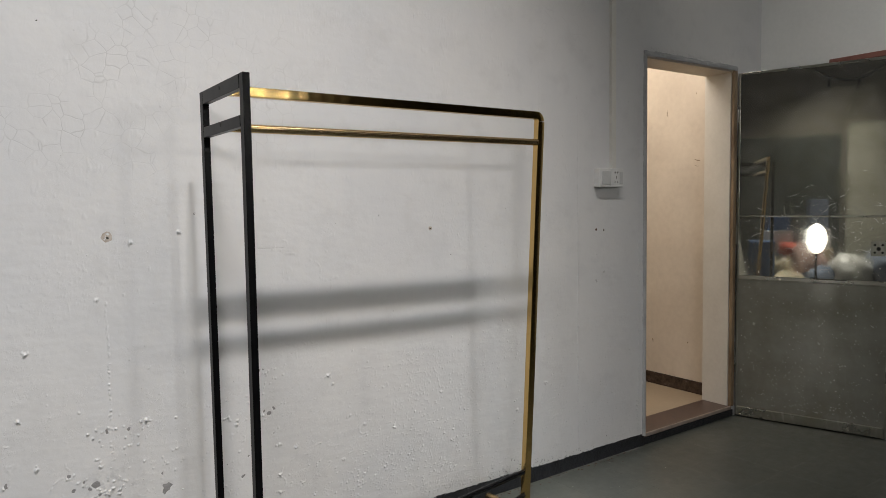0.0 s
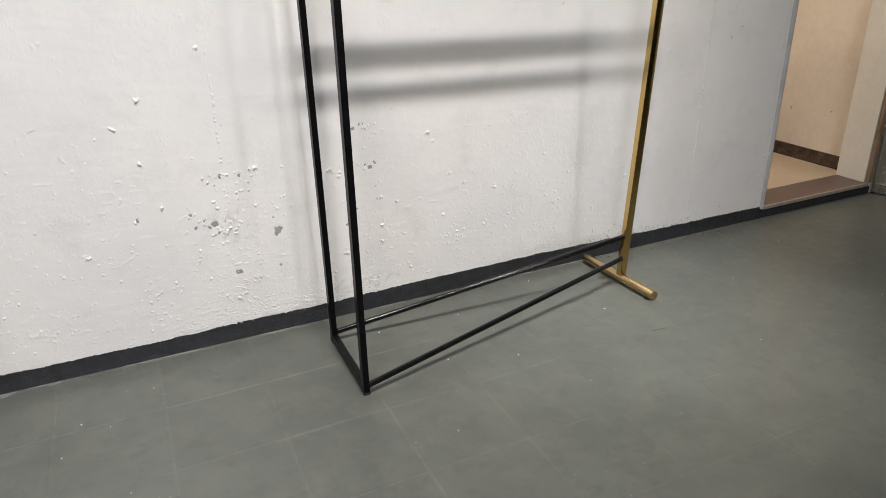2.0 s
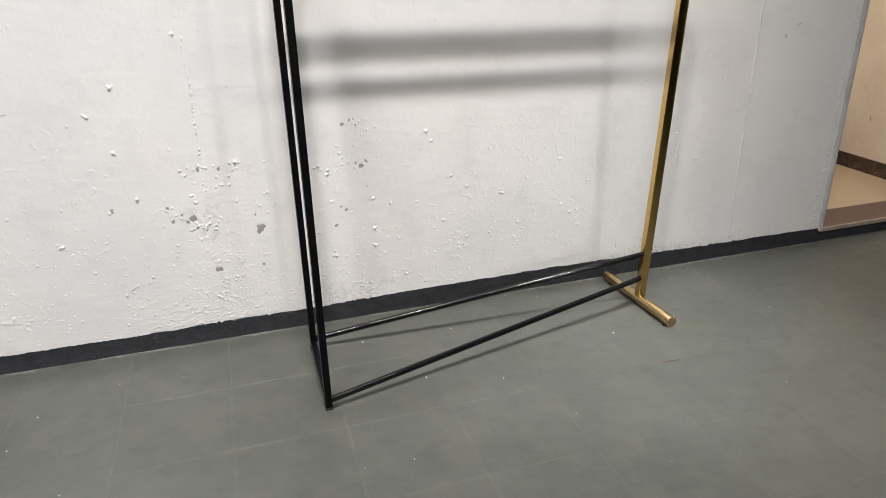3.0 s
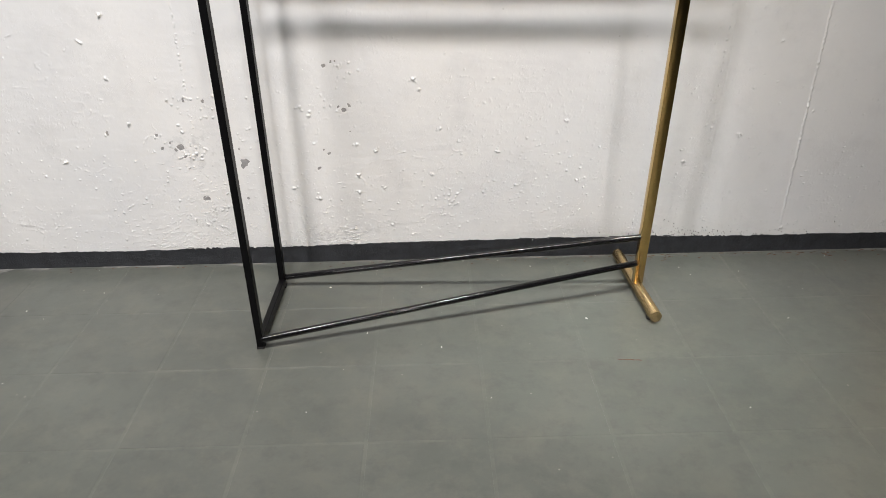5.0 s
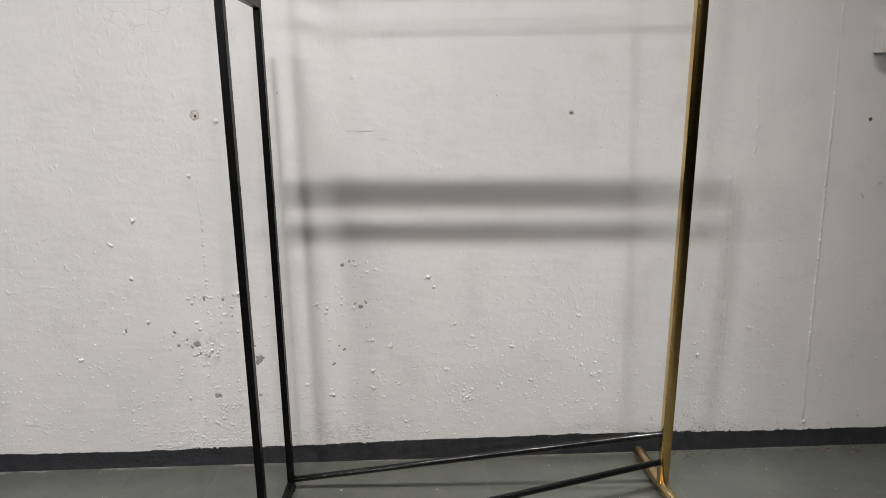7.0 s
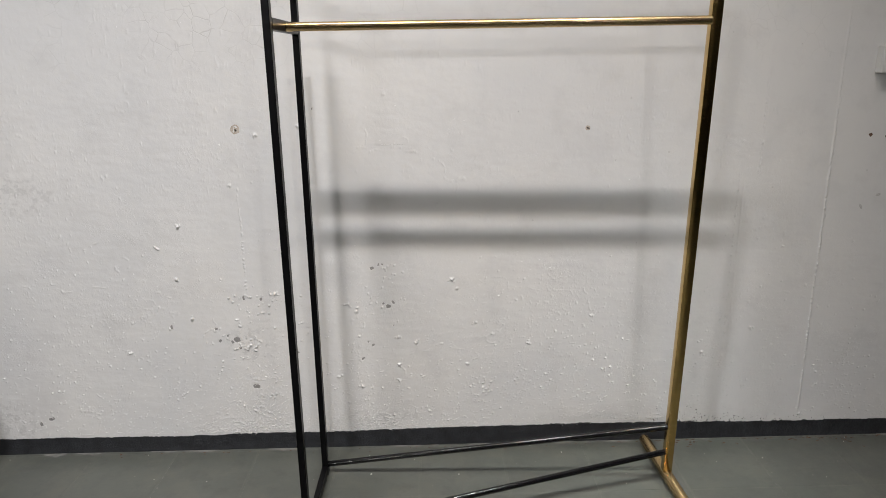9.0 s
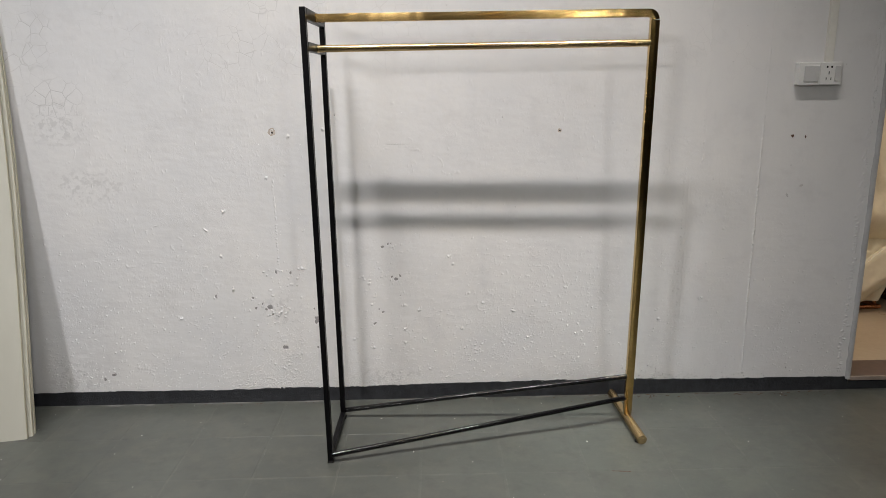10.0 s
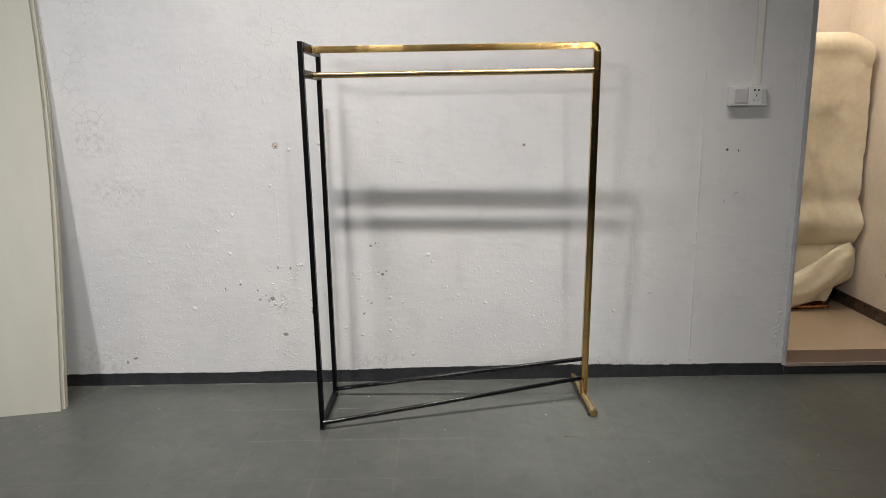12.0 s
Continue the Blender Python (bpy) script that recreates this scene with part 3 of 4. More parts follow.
    part("hinge_jamb", box((DOOR_R - 0.006, WALL_Y - 0.010, SILL_Z), (DOOR_R + 0.022, WALL_Y + 0.011, DOOR_TOP - 0.002), 0.003), RUSTY_FRAME, trim, "worn brown hinge jamb")


build_doorway()

STORE_R, STORE_L, STORE_Y0, STORE_Y1, STORE_TOP = 4.30, 2.2, WALL_Y + 0.16, 3.36, 2.7


def build_store_room():
    f = part("store_floor", box((STORE_L, WALL_Y + 0.16, -0.05), (STORE_R + 0.1, STORE_Y1 + 0.1, SILL_Z - 0.003)), STORE_FLOOR)
    tagged(f, "glossy beige tiled floor of the store room", "floor", kind="structure")
    e = part("store_wall_east", box((STORE_R, STORE_Y0, -0.05), (STORE_R + 0.1, STORE_Y1 + 0.1, STORE_TOP)), STORE_WALL)
    tagged(e, "scuffed cream store room wall", "wall", kind="structure")
    n = part("store_wall_north", box((STORE_L, STORE_Y1, -0.05), (STORE_R, STORE_Y1 + 0.1, STORE_TOP)), STORE_WALL)
    tagged(n, "cream store room back wall", "wall", kind="structure")
    w = part("store_wall_west", box((STORE_L - 0.1, STORE_Y0, -0.05), (STORE_L, STORE_Y1 + 0.1, STORE_TOP)), STORE_WALL)
    tagged(w, "cream store room side wall", "wall", kind="structure")
    c = part("store_ceiling", box((STORE_L - 0.1, STORE_Y0, STORE_TOP), (STORE_R + 0.1, STORE_Y1 + 0.1, STORE_TOP + 0.1)), STORE_WALL)
    tagged(c, "plain cream store room ceiling", "ceiling", kind="structure")
    s = part("store_skirting", box((STORE_R - 0.012, STORE_Y0 + 0.02, SILL_Z - 0.004), (STORE_R, STORE_Y1, 0.133), 0.002), SKIRT)
    tagged(s, "dark brown marble skirting in the store room", "skirting", kind="structure")
    s2 = part("store_skirting", box((STORE_L, STORE_Y1 - 0.012, SILL_Z - 0.004), (STORE_R - 0.012, STORE_Y1, 0.133), 0.002), SKIRT)
    tagged(s2, "dark brown marble skirting in the store room", "skirting", kind="structure")


build_store_room()


def build_wrapped_goods():
    """A tall frame wrapped in foam sheet, its copper-coloured tube base showing at the floor."""
    t = thing("wrapped_goods", "tall goods wrapped in crumpled cream foam sheet, copper tube base showing", "wrapped goods")
    bm = bmesh.new()
    lo, hi = Vector((3.55, 3.03, 0.10)), Vector((4.275, 3.31, 1.72))
    bmesh.ops.create_cube(bm, size=1, matrix=Matrix.Translation((lo + hi) / 2) @ Matrix.Diagonal((*(hi - lo), 1)))
    bmesh.ops.subdivide_edges(bm, edges=bm.edges[:], cuts=44, use_grid_fill=True)
    for v in bm.verts:
        p = v.co.copy()
        s = (p.z - lo.z) / (hi.z - lo.z)
        f1 = noise.noise((p.x * 3.2, p.y * 3, p.z * 2.2))
        f2 = abs(noise.noise((p.x * 7 + p.z * 3, p.y * 6, p.z * 5)))
        crease = -0.010 * math.exp(-((p.z - 0.755) / 0.014) ** 2)
        belly = 0.038 * math.exp(-((p.z - 0.60) / 0.085) ** 2) - 0.040 * math.exp(-((p.z - 0.46) / 0.030) ** 2) + 0.03 * math.exp(-((p.z - 1.66) / 0.05) ** 2)
        front = 1.0 if p.y < 3.18 else 0.2
        f3 = abs(noise.noise((p.x * 16 - p.z * 6, p.y * 9, p.z * 11)))
        p.y += 0.026 * f1 - 0.022 * f2 * (1 - 0.5 * s) - 0.014 * f3 - front * (belly + crease)
        p.x += 0.020 * f1 + (0.035 * math.exp(-((p.z - 0.615) / 0.060) ** 2) - 0.012 * s * s if p.x > 4.0 else 0.0)
        if s > 0.9 and p.x > 4.08:
            p.z -= 0.09 * ((p.x - 4.08) / 0.20) ** 2
        if p.z < 0.42 and p.x > 3.7:
            p.x -= (p.x - 3.7) * 0.25 * (0.42 - p.z) / 0.32
        if s < 0.12:
            p.z += 0.03 * abs(noise.noise((p.x * 6, 3, 1)))
        p.y = min(p.y, STORE_Y1 - 0.02)
        p.x = min(p.x, STORE_R - 0.02)
        v.co = p
    smooth(part("wrap", bm, WRAP, t), 60)
    # the bunched end of the sheet, twisted over to the side and trailing to the floor
    path, waist = [(3.70, 3.02, 0.110), (3.84, 3.01, 0.145), (3.98, 3.00, 0.205), (4.085, 3.00, 0.290), (4.165, 3.00, 0.370), (4.225, 3.01, 0.405),
                   (4.250, 3.03, 0.355), (4.262, 3.05, 0.275), (4.17, 3.06, 0.215)], (0.9, 1.1, 1.25, 1.25, 1.1, 0.9, 0.72, 0.68, 0.45)
    fine = []
    for k in range(len(path) - 1):
        for j in range(5):
            fine.append((Vector(path[k]).lerp(Vector(path[k + 1]), j / 5), waist[k] + (waist[k + 1] - waist[k]) * j / 5))
    fine.append((Vector(path[-1]), waist[-1]))
    bm = sweep([p for p, w in fine], [(0.040 * math.cos(2 * math.pi * k / 36), 0.080 * math.sin(2 * math.pi * k / 36)) for k in range(36)])
    bm.verts.ensure_lookup_table()
    for n, (p, w) in enumerate(fine):
        for k in range(36):
            v = bm.verts[n * 36 + k]
            ang = 2 * math.pi * k / 36
            fold = 1 + 0.08 * math.sin(ang * 5 + n * 0.22) + 0.04 * math.sin(ang * 9 - n * 0.31) + 0.22 * noise.noise((n * 0.12, math.cos(ang) * 1.3, math.sin(ang) * 1.3))
            v.co = p + (v.co - p) * w * fold
            v.co.x, v.co.z = min(v.co.x, STORE_R - 0.012), max(v.co.z, SILL_Z + 0.002)
    smooth(part("loose_sleeve", bm, WRAP, t, "bunched loose end of the foam sheet"), 60)
    part("base_tube", rod((3.66, 3.035, 0.068), (4.16, 3.035, 0.068), 0.011, 16), COPPER, t, "copper-coloured base tube")
    part("base_tube", rod((4.16, 3.035, 0.068), (4.05, 3.30, 0.068), 0.011, 16), COPPER, t, "copper-coloured base tube")
    part("upright_tube", rod((4.15, 3.08, 0.057), (4.15, 3.08, 0.36), 0.010, 16), COPPER, t, "copper-coloured upright")
    return t


build_wrapped_goods()


# ---- steel door leaf, standing open ----
def build_steel_door():
    hinge, end = Vector((4.240, 2.116)), Vector((4.467, 1.404))
    u = (end - hinge).normalized()
    m = Matrix.Translation((hinge.x, hinge.y, 0)) @ Matrix.Rotation(math.atan2(u.y, u.x), 4, "Z")
    width, thick = (end - hinge).length, 0.016
    d = thing("steel_door", "stainless steel door standing open, mirror panels above, dull panel below", "door")
    d.matrix_world = m

    # local: x along the leaf, y towards the room behind the leaf (positive), z up
    def p(name, lo, hi, mat_, bevel=0.002, label="", parent=d):
        return part(name, box(lo, hi, bevel), mat_, parent, label)
    y0, y1 = 0.0, thick
    p("stile", (0, y0, 0.008), (0.012, y1, 1.962), STEEL_DULL)
    p("stile", (width - 0.016, y0, 0.008), (width, y1, 1.962), STEEL_RAIL)
    p("bottom_rail", (0.012, y0 - 0.004, 0.008), (width - 0.016, y1, 0.062), STEEL_RAIL, 0.004)
    p("middle_rail", (0.012, y0 - 0.004, 0.800), (width - 0.016, y1, 0.824), STEEL_RAIL, 0.004)
    p("bead", (0.012, y0 - 0.003, 1.154), (width - 0.016, y1, 1.163), STEEL_RAIL, 0.002)
    p("top_rail", (0.012, y0, 1.949), (width - 0.016, y1, 1.962), STEEL_RAIL)
    p("lower_panel", (0.012, y0 + 0.003, 0.062), (width - 0.016, y1 - 0.003, 0.800), STEEL_DULL, 0, "dull spotted steel panel")
    p("middle_panel", (0.012, y0 + 0.003, 0.824), (width - 0.016, y1 - 0.003, 1.154), STEEL_MIRROR, 0, "smeared mirror steel panel")
    p("upper_panel", (0.012, y0 + 0.003, 1.163), (width - 0.016, y1 - 0.003, 1.949), STEEL_MIRROR, 0, "smeared mirror steel panel")
    lock = p("lock_plate", (0.655, y0 - 0.003, 0.955), (0.722, y0 + 0.004, 1.030), STEEL_RAIL, 0.002, "small square lock plate")
    for lx, lz in ((0.672, 1.012), (0.706, 1.012), (0.672, 0.973), (0.706, 0.973)):
        part("screw", rod((lx, y0 - 0.005, lz), (lx, y0 - 0.001, lz), 0.006, 12), DARK, lock)
    part("keyhole", rod((0.689, y0 - 0.0045, 0.992), (0.689, y0 - 0.001, 0.992), 0.010, 16), DARK, lock)
    # dried wipe marks and scratches
    rng, bm = random.Random(17), bmesh.new()
    for i in range(120):
        cx, cz = rng.gauss(0.42, 0.15), rng.gauss(1.06, 0.16)
        if not (0.05 < cx < width - 0.06 and 0.86 < cz < 1.85):
            continue
        r, a0, sweep_a = rng.uniform(0.012, 0.07), rng.uniform(0, 6.28), rng.uniform(0.25, 1.0)
        w = rng.uniform(0.0003, 0.0010)
        ring = []
        for k in range(9):
            a = a0 + sweep_a * k / 8
            fade = math.sin(math.pi * (k + 0.3) / 8.6)
            pair = []
            for q in (r - w * fade, r + w * fade):
                px = min(max(cx + q * math.cos(a) * 1.2, 0.02), width - 0.02)
                pz = min(max(cz + q * math.sin(a) * 0.7, 0.83), 1.90)
                pair.append(bm.verts.new((px, y0 + 0.0024, pz)))
            ring.append(pair)
        for p0, p1 in zip(ring, ring[1:]):
            bm.faces.new((p0[0], p0[1], p1[1], p1[0]))
    for i in range(420):
        cx, cz, r = rng.uniform(0.03, width - 0.03), rng.choice((0.09 + rng.random() ** 2 * 0.68, 0.09 + rng.random() ** 2 * 0.68, rng.uniform(0.84, 1.14))), rng.uniform(0.0008, 0.0038)
        bm.faces.new([bm.verts.new((cx + r * rng.uniform(0.6, 1.2) * math.cos(k * 1.05), y0 + 0.0024, cz + r * rng.uniform(0.6, 1.2) * math.sin(k * 1.05))) for k in range(6)])
    marks = part("wipe_marks", bm, WIPE, d, "pale dried wipe marks and spots")
    marks["kind"] = "stuff"
    for hz in (0.3, 1.0, 1.68):
        part("hinge", rod((-0.004, y0 + 0.004, hz), (-0.004, y0 + 0.004, hz + 0.10), 0.008, 14), STEEL_RAIL, d)


build_steel_door()

batten = part("wall_batten", box((SIDE_X - 0.020, 0.9, 1.968), (SIDE_X, 1.735, 1.996), 0.003), WOOD_RED)
tagged(batten, "red-brown wooden batten fixed to the side wall", "batten")


# ---- work lamp at the far end of the workshop, seen in the steel ----
def build_work_lamp():
    t = thing("work_lamp", "lit portable work lamp on a dark stand", "work lamp", (-1.25, 0.825, 0))
    part("base", rod((0, 0, 0), (0, 0, 0.02), 0.16, 32, 0.004), BLACK, t)
    part("stand", rod((0, 0, 0.02), (0, 0, 0.55), 0.014, 16), BLACK, t)
    bm = bmesh.new()
    bmesh.ops.create_uvsphere(bm, u_segments=32, v_segments=16, radius=1, matrix=Matrix.Translation((-0.035, 0, 0.735)) @ Matrix.Diagonal((0.05, 0.122, 0.198, 1)))
    smooth(part("housing", bm, BLACK, t))
    bm = bmesh.new()
    bmesh.ops.create_uvsphere(bm, u_segments=32, v_segments=16, radius=1, matrix=Matrix.Translation((0.002, 0, 0.735)) @ Matrix.Diagonal((0.03, 0.115, 0.19, 1)))
    smooth(part("lens", bm, LAMP_GLOW, t, "glowing white oval lens"))


build_work_lamp()


# ---- things along the far west wall, seen in the steel ----
def build_west_end():
    c = thing("storage_cabinet", "tall dark storage cabinet with two shut doors against the west wall", "cabinet")
    part("body", box((-3.39, 0.25, 0.03), (-3.00, 1.62, 2.16), 0.004), CABINET, c)
    for y0, y1, hy in ((0.262, 0.930, 0.885), (0.940, 1.608, 0.985)):
        door = part("cabinet_door", box((-2.999, y0, 0.06), (-2.982, y1, 2.13), 0.003), CABINET, c)
        part("handle", box((-2.983, hy - 0.006, 1.0), (-2.965, hy + 0.006, 1.18), 0.003), STEEL_RAIL, door)
    part("plinth", box((-3.38, 0.27, 0.0), (-3.03, 1.60, 0.03)), BLACK, c)
    b = thing("board", "cream laminated board standing against the west wall", "board")
    part("panel", box((-3.34, -1.1, 0.0), (-3.32, 0.10, 2.36), 0.002), BOARD, b)
    cable = thing("hanging_cable", "black cable sagging between hooks on the west wall", "cable")
    droop = [Vector((-3.36, 0.62 - 1.1 * i / 20, 3.24 - 0.24 * math.sin(math.pi * min(1.0, i / 19)) ** 0.8)) for i in range(21)]
    smooth(part("cord", sweep(droop, [(0.022 * math.cos(2 * math.pi * i / 10), 0.022 * math.sin(2 * math.pi * i / 10)) for i in range(10)]), BLACK, cable))
    for y, z in ((0.36, 3.07), (-0.04, 3.0)):
        part("clip", box((-3.40, y - 0.018, z - 0.16), (-3.36, y + 0.018, z), 0.004), BLACK, cable)
    k = thing("crate", "blue plastic crate standing on the floor", "crate")
    part("shell", box((-2.55, 1.20, 0.0), (-2.15, 1.50, 0.62), 0.012), BLUE, k)
    part("rim", box((-2.56, 1.19, 0.60), (-2.14, 1.51, 0.64), 0.010), BLUE, k)
    rng = random.Random(11)
    for label, lo, hi, mat_ in (("white carton on the floor by the cabinet", (-2.75, 0.95, 0.0), (-2.35, 1.32, 0.78), PLASTIC),
                                ("blue carton on a white one", (-2.72, 0.98, 0.78), (-2.38, 1.28, 0.98), BLUE),
                                ("brown carton on the floor by the cabinet", (-2.85, 0.42, 0.0), (-2.42, 0.80, 0.52), TAPE),
                                ("white carton on a brown one", (-2.80, 0.45, 0.52), (-2.48, 0.76, 0.80), PLASTIC),
                                ("grey carton on a white one", (-2.78, 0.48, 0.80), (-2.50, 0.72, 1.22), BLUE_GREY)):
        box_thing = thing("carton", label, "carton", group="stacked cartons")
        part("body", box(lo, hi, 0.006), mat_, box_thing)
        part("tape", box((lo[0] + 0.02, (lo[1] + hi[1]) / 2 - 0.024, hi[2] - 0.001), (hi[0] + 0.0015, (lo[1] + hi[1]) / 2 + 0.024, hi[2] + 0.0008)), TAPE, box_thing, "strip of brown tape")
    for name, label, at, size, mat_ in (("bundle", "crumpled red cloth bundle", (-2.25, 0.98, 0.52), (0.16, 0.17, 0.10), RED),
                                       ("bundle", "white cloth bundle on the floor", (-2.30, 1.0, 0.22), (0.24, 0.26, 0.22), WRAP),
                                       ("bundle", "blue-grey cloth bundle on the floor", (-2.05, 0.62, 0.16), (0.25, 0.26, 0.16), BLUE_GREY),
                                       ("bundle", "white cloth bundle on the floor", (-1.85, 1.05, 0.12), (0.22, 0.20, 0.12), WRAP),
                                       ("bundle", "pale pink cloth bundle on the floor", (-2.15, 0.78, 0.30), (0.22, 0.22, 0.30), PINK),
                                       ("bundle", "white cloth bundle on the floor", (-2.0, 0.30, 0.24), (0.24, 0.28, 0.24), PLASTIC),
                                       ("bundle", "grey cloth bundle on the floor", (-2.1, -0.10, 0.28), (0.26, 0.22, 0.28), BLUE_GREY)):
        bm = bmesh.new()
        bmesh.ops.create_uvsphere(bm, u_segments=28, v_segments=16, radius=1, matrix=Matrix.Translation(at) @ Matrix.Diagonal((*size, 1)))
        seed = rng.uniform(0, 50)
        for v in bm.verts:
            d = v.co - Vector(at)
            v.co = Vector(at) + d * (1 + 0.30 * noise.noise((v.co.x * 7 + seed, v.co.y * 7, v.co.z * 7)) + 0.12 * noise.noise((v.co.x * 20 + seed, v.co.y * 20, v.co.z * 20)))
            v.co.z = max(v.co.z, at[2] - size[2])
        tagged(smooth(part(name, bm, mat_), 60), label, "bundle", "cloth bundles")


build_west_end()


# ---- switch and socket, trunking, marks ----
def build_switches():
    y = WALL_Y
    def box_unit(name, label, x0, cat, w=0.086):
        t = thing(name, label, cat)
        part("back_box", box((x0, y - 0.030, 1.3260), (x0 + w, y, 1.4120), 0.003), PLASTIC, t)
        part("plate", box((x0 - 0.0008, y - 0.039, 1.3250), (x0 + w + 0.0008, y - 0.030, 1.4130), 0.003, 3), PLASTIC, t)
        return t
    s = box_unit("light_switch", "white single light switch in a surface box", 3.067, "light switch", 0.080)
    bm = box((3.085, y - 0.044, 1.3380), (3.144, y - 0.038, 1.4000), 0.002)
    for v in bm.verts:
        v.co.y -= (v.co.z - 1.3690) * 0.05
    part("rocker", bm, ROCKER, s, "large grey-white rocker")
    k = box_unit("wall_socket", "white five-hole socket with small switch in a surface box", 3.149, "socket")
    part("small_rocker", box((3.207, y - 0.043, 1.3400), (3.229, y - 0.038, 1.3980), 0.002), ROCKER, k)
    for dx, z, w, h in ((3.172, 1.3900, 0.007, 0.008), (3.190, 1.3900, 0.007, 0.008), (3.1825, 1.3650, 0.003, 0.012), (3.173, 1.3440, 0.003, 0.010), (3.192, 1.3440, 0.003, 0.010)):
        part("pin_hole", box((dx, y - 0.0398, z), (dx + w, y - 0.0385, z + h)), DARK, k)
    d = thing("cable_trunking", "narrow aged white cable trunking running up the wall", "trunking")
    part("channel", box((3.178, y - 0.012, 1.4135), (3.208, y, 4.45), 0.001), DUCT, d)
    part("cover", box((3.177, y - 0.017, 1.4135), (3.209, y - 0.012, 4.45), 0.002), DUCT, d)


build_switches()


def grain(x, z, scale, octaves, seed):
    """Smooth random height between 0 and 1 over a grid of wall places, several octaves."""
    total, weight, amount = 0.0, 0.0, 1.0
    for k in range(octaves):
        table = np.random.default_rng(seed * 31 + k).random((512, 512))
        u, w = x * scale + 37.3 * k + 200.0, z * scale + 11.7 * k + 100.0
        iu, iw = np.floor(u).astype(int), np.floor(w).astype(int)
        fu, fw = u - iu, w - iw
        fu, fw = fu * fu * (3 - 2 * fu), fw * fw * (3 - 2 * fw)
        c = [table[(iu + p) % 512, (iw + q) % 512] for p, q in ((0, 0), (1, 0), (0, 1), (1, 1))]
        total = total + amount * ((c[0] * (1 - fu) + c[1] * fu) * (1 - fw) + (c[2] * (1 - fu) + c[3] * fu) * fw)
        weight, amount, scale = weight + amount, amount * 0.55, scale * 2.03
    return total / weight


# places on the wall (x, z): large lumps, and chips with their size
LUMPS = ((1.691, 0.611), (1.544, 0.411), (1.48, 0.326), (1.565, 0.276), (1.725, 0.324), (1.818, 0.437), (1.308, 0.563), (1.331, 0.532), (1.482, 0.434),
         (1.48, 0.263), (1.344, 0.244), (1.674, 0.646), (1.258, 0.283), (1.587, 0.138), (1.757, 0.483), (0.741, 0.853), (0.755, 0.518), (0.839, 0.477),
         (0.933, 0.992), (0.674, 0.485), (0.716, 0.665), (1.053, 0.606), (1.173, 1.186), (0.523, 0.393), (0.664, 0.777), (1.946, 0.400), (2.17, 0.50),
         (2.969, 0.092), (0.946, 0.157), (1.029, 1.159), (2.749, 0.441), (2.577, 0.347))
CHIPS = ((1.396, 0.692, 0.007), (1.419, 0.705, 0.005), (1.432, 0.706, 0.004), (1.450, 0.551, 0.009), (1.466, 0.566, 0.007), (1.431, 0.561, 0.005),
         (1.389, 0.404, 0.006), (1.372, 0.418, 0.004), (1.352, 0.353, 0.007), (1.464, 0.478, 0.003), (0.942, 0.592, 0.007), (1.003, 0.588, 0.006),
         (0.679, 0.489, 0.007), (0.904, 0.436, 0.012), (0.874, 0.453, 0.005), (1.108, 0.380, 0.015), (1.103, 0.369, 0.011), (1.094, 0.426, 0.004),
         (0.914, 0.403, 0.005), (0.961, 0.251, 0.010), (0.953, 0.253, 0.007), (1.10, 0.250, 0.005), (0.20, 0.14, 0.010), (0.16, 0.12, 0.008),
         (0.835, 0.479, 0.006), (0.846, 0.433, 0.006), (0.888, 0.427, 0.006))
HOLES = ((0.967, 1.178, 0.017), (2.131, 1.163, 0.009))


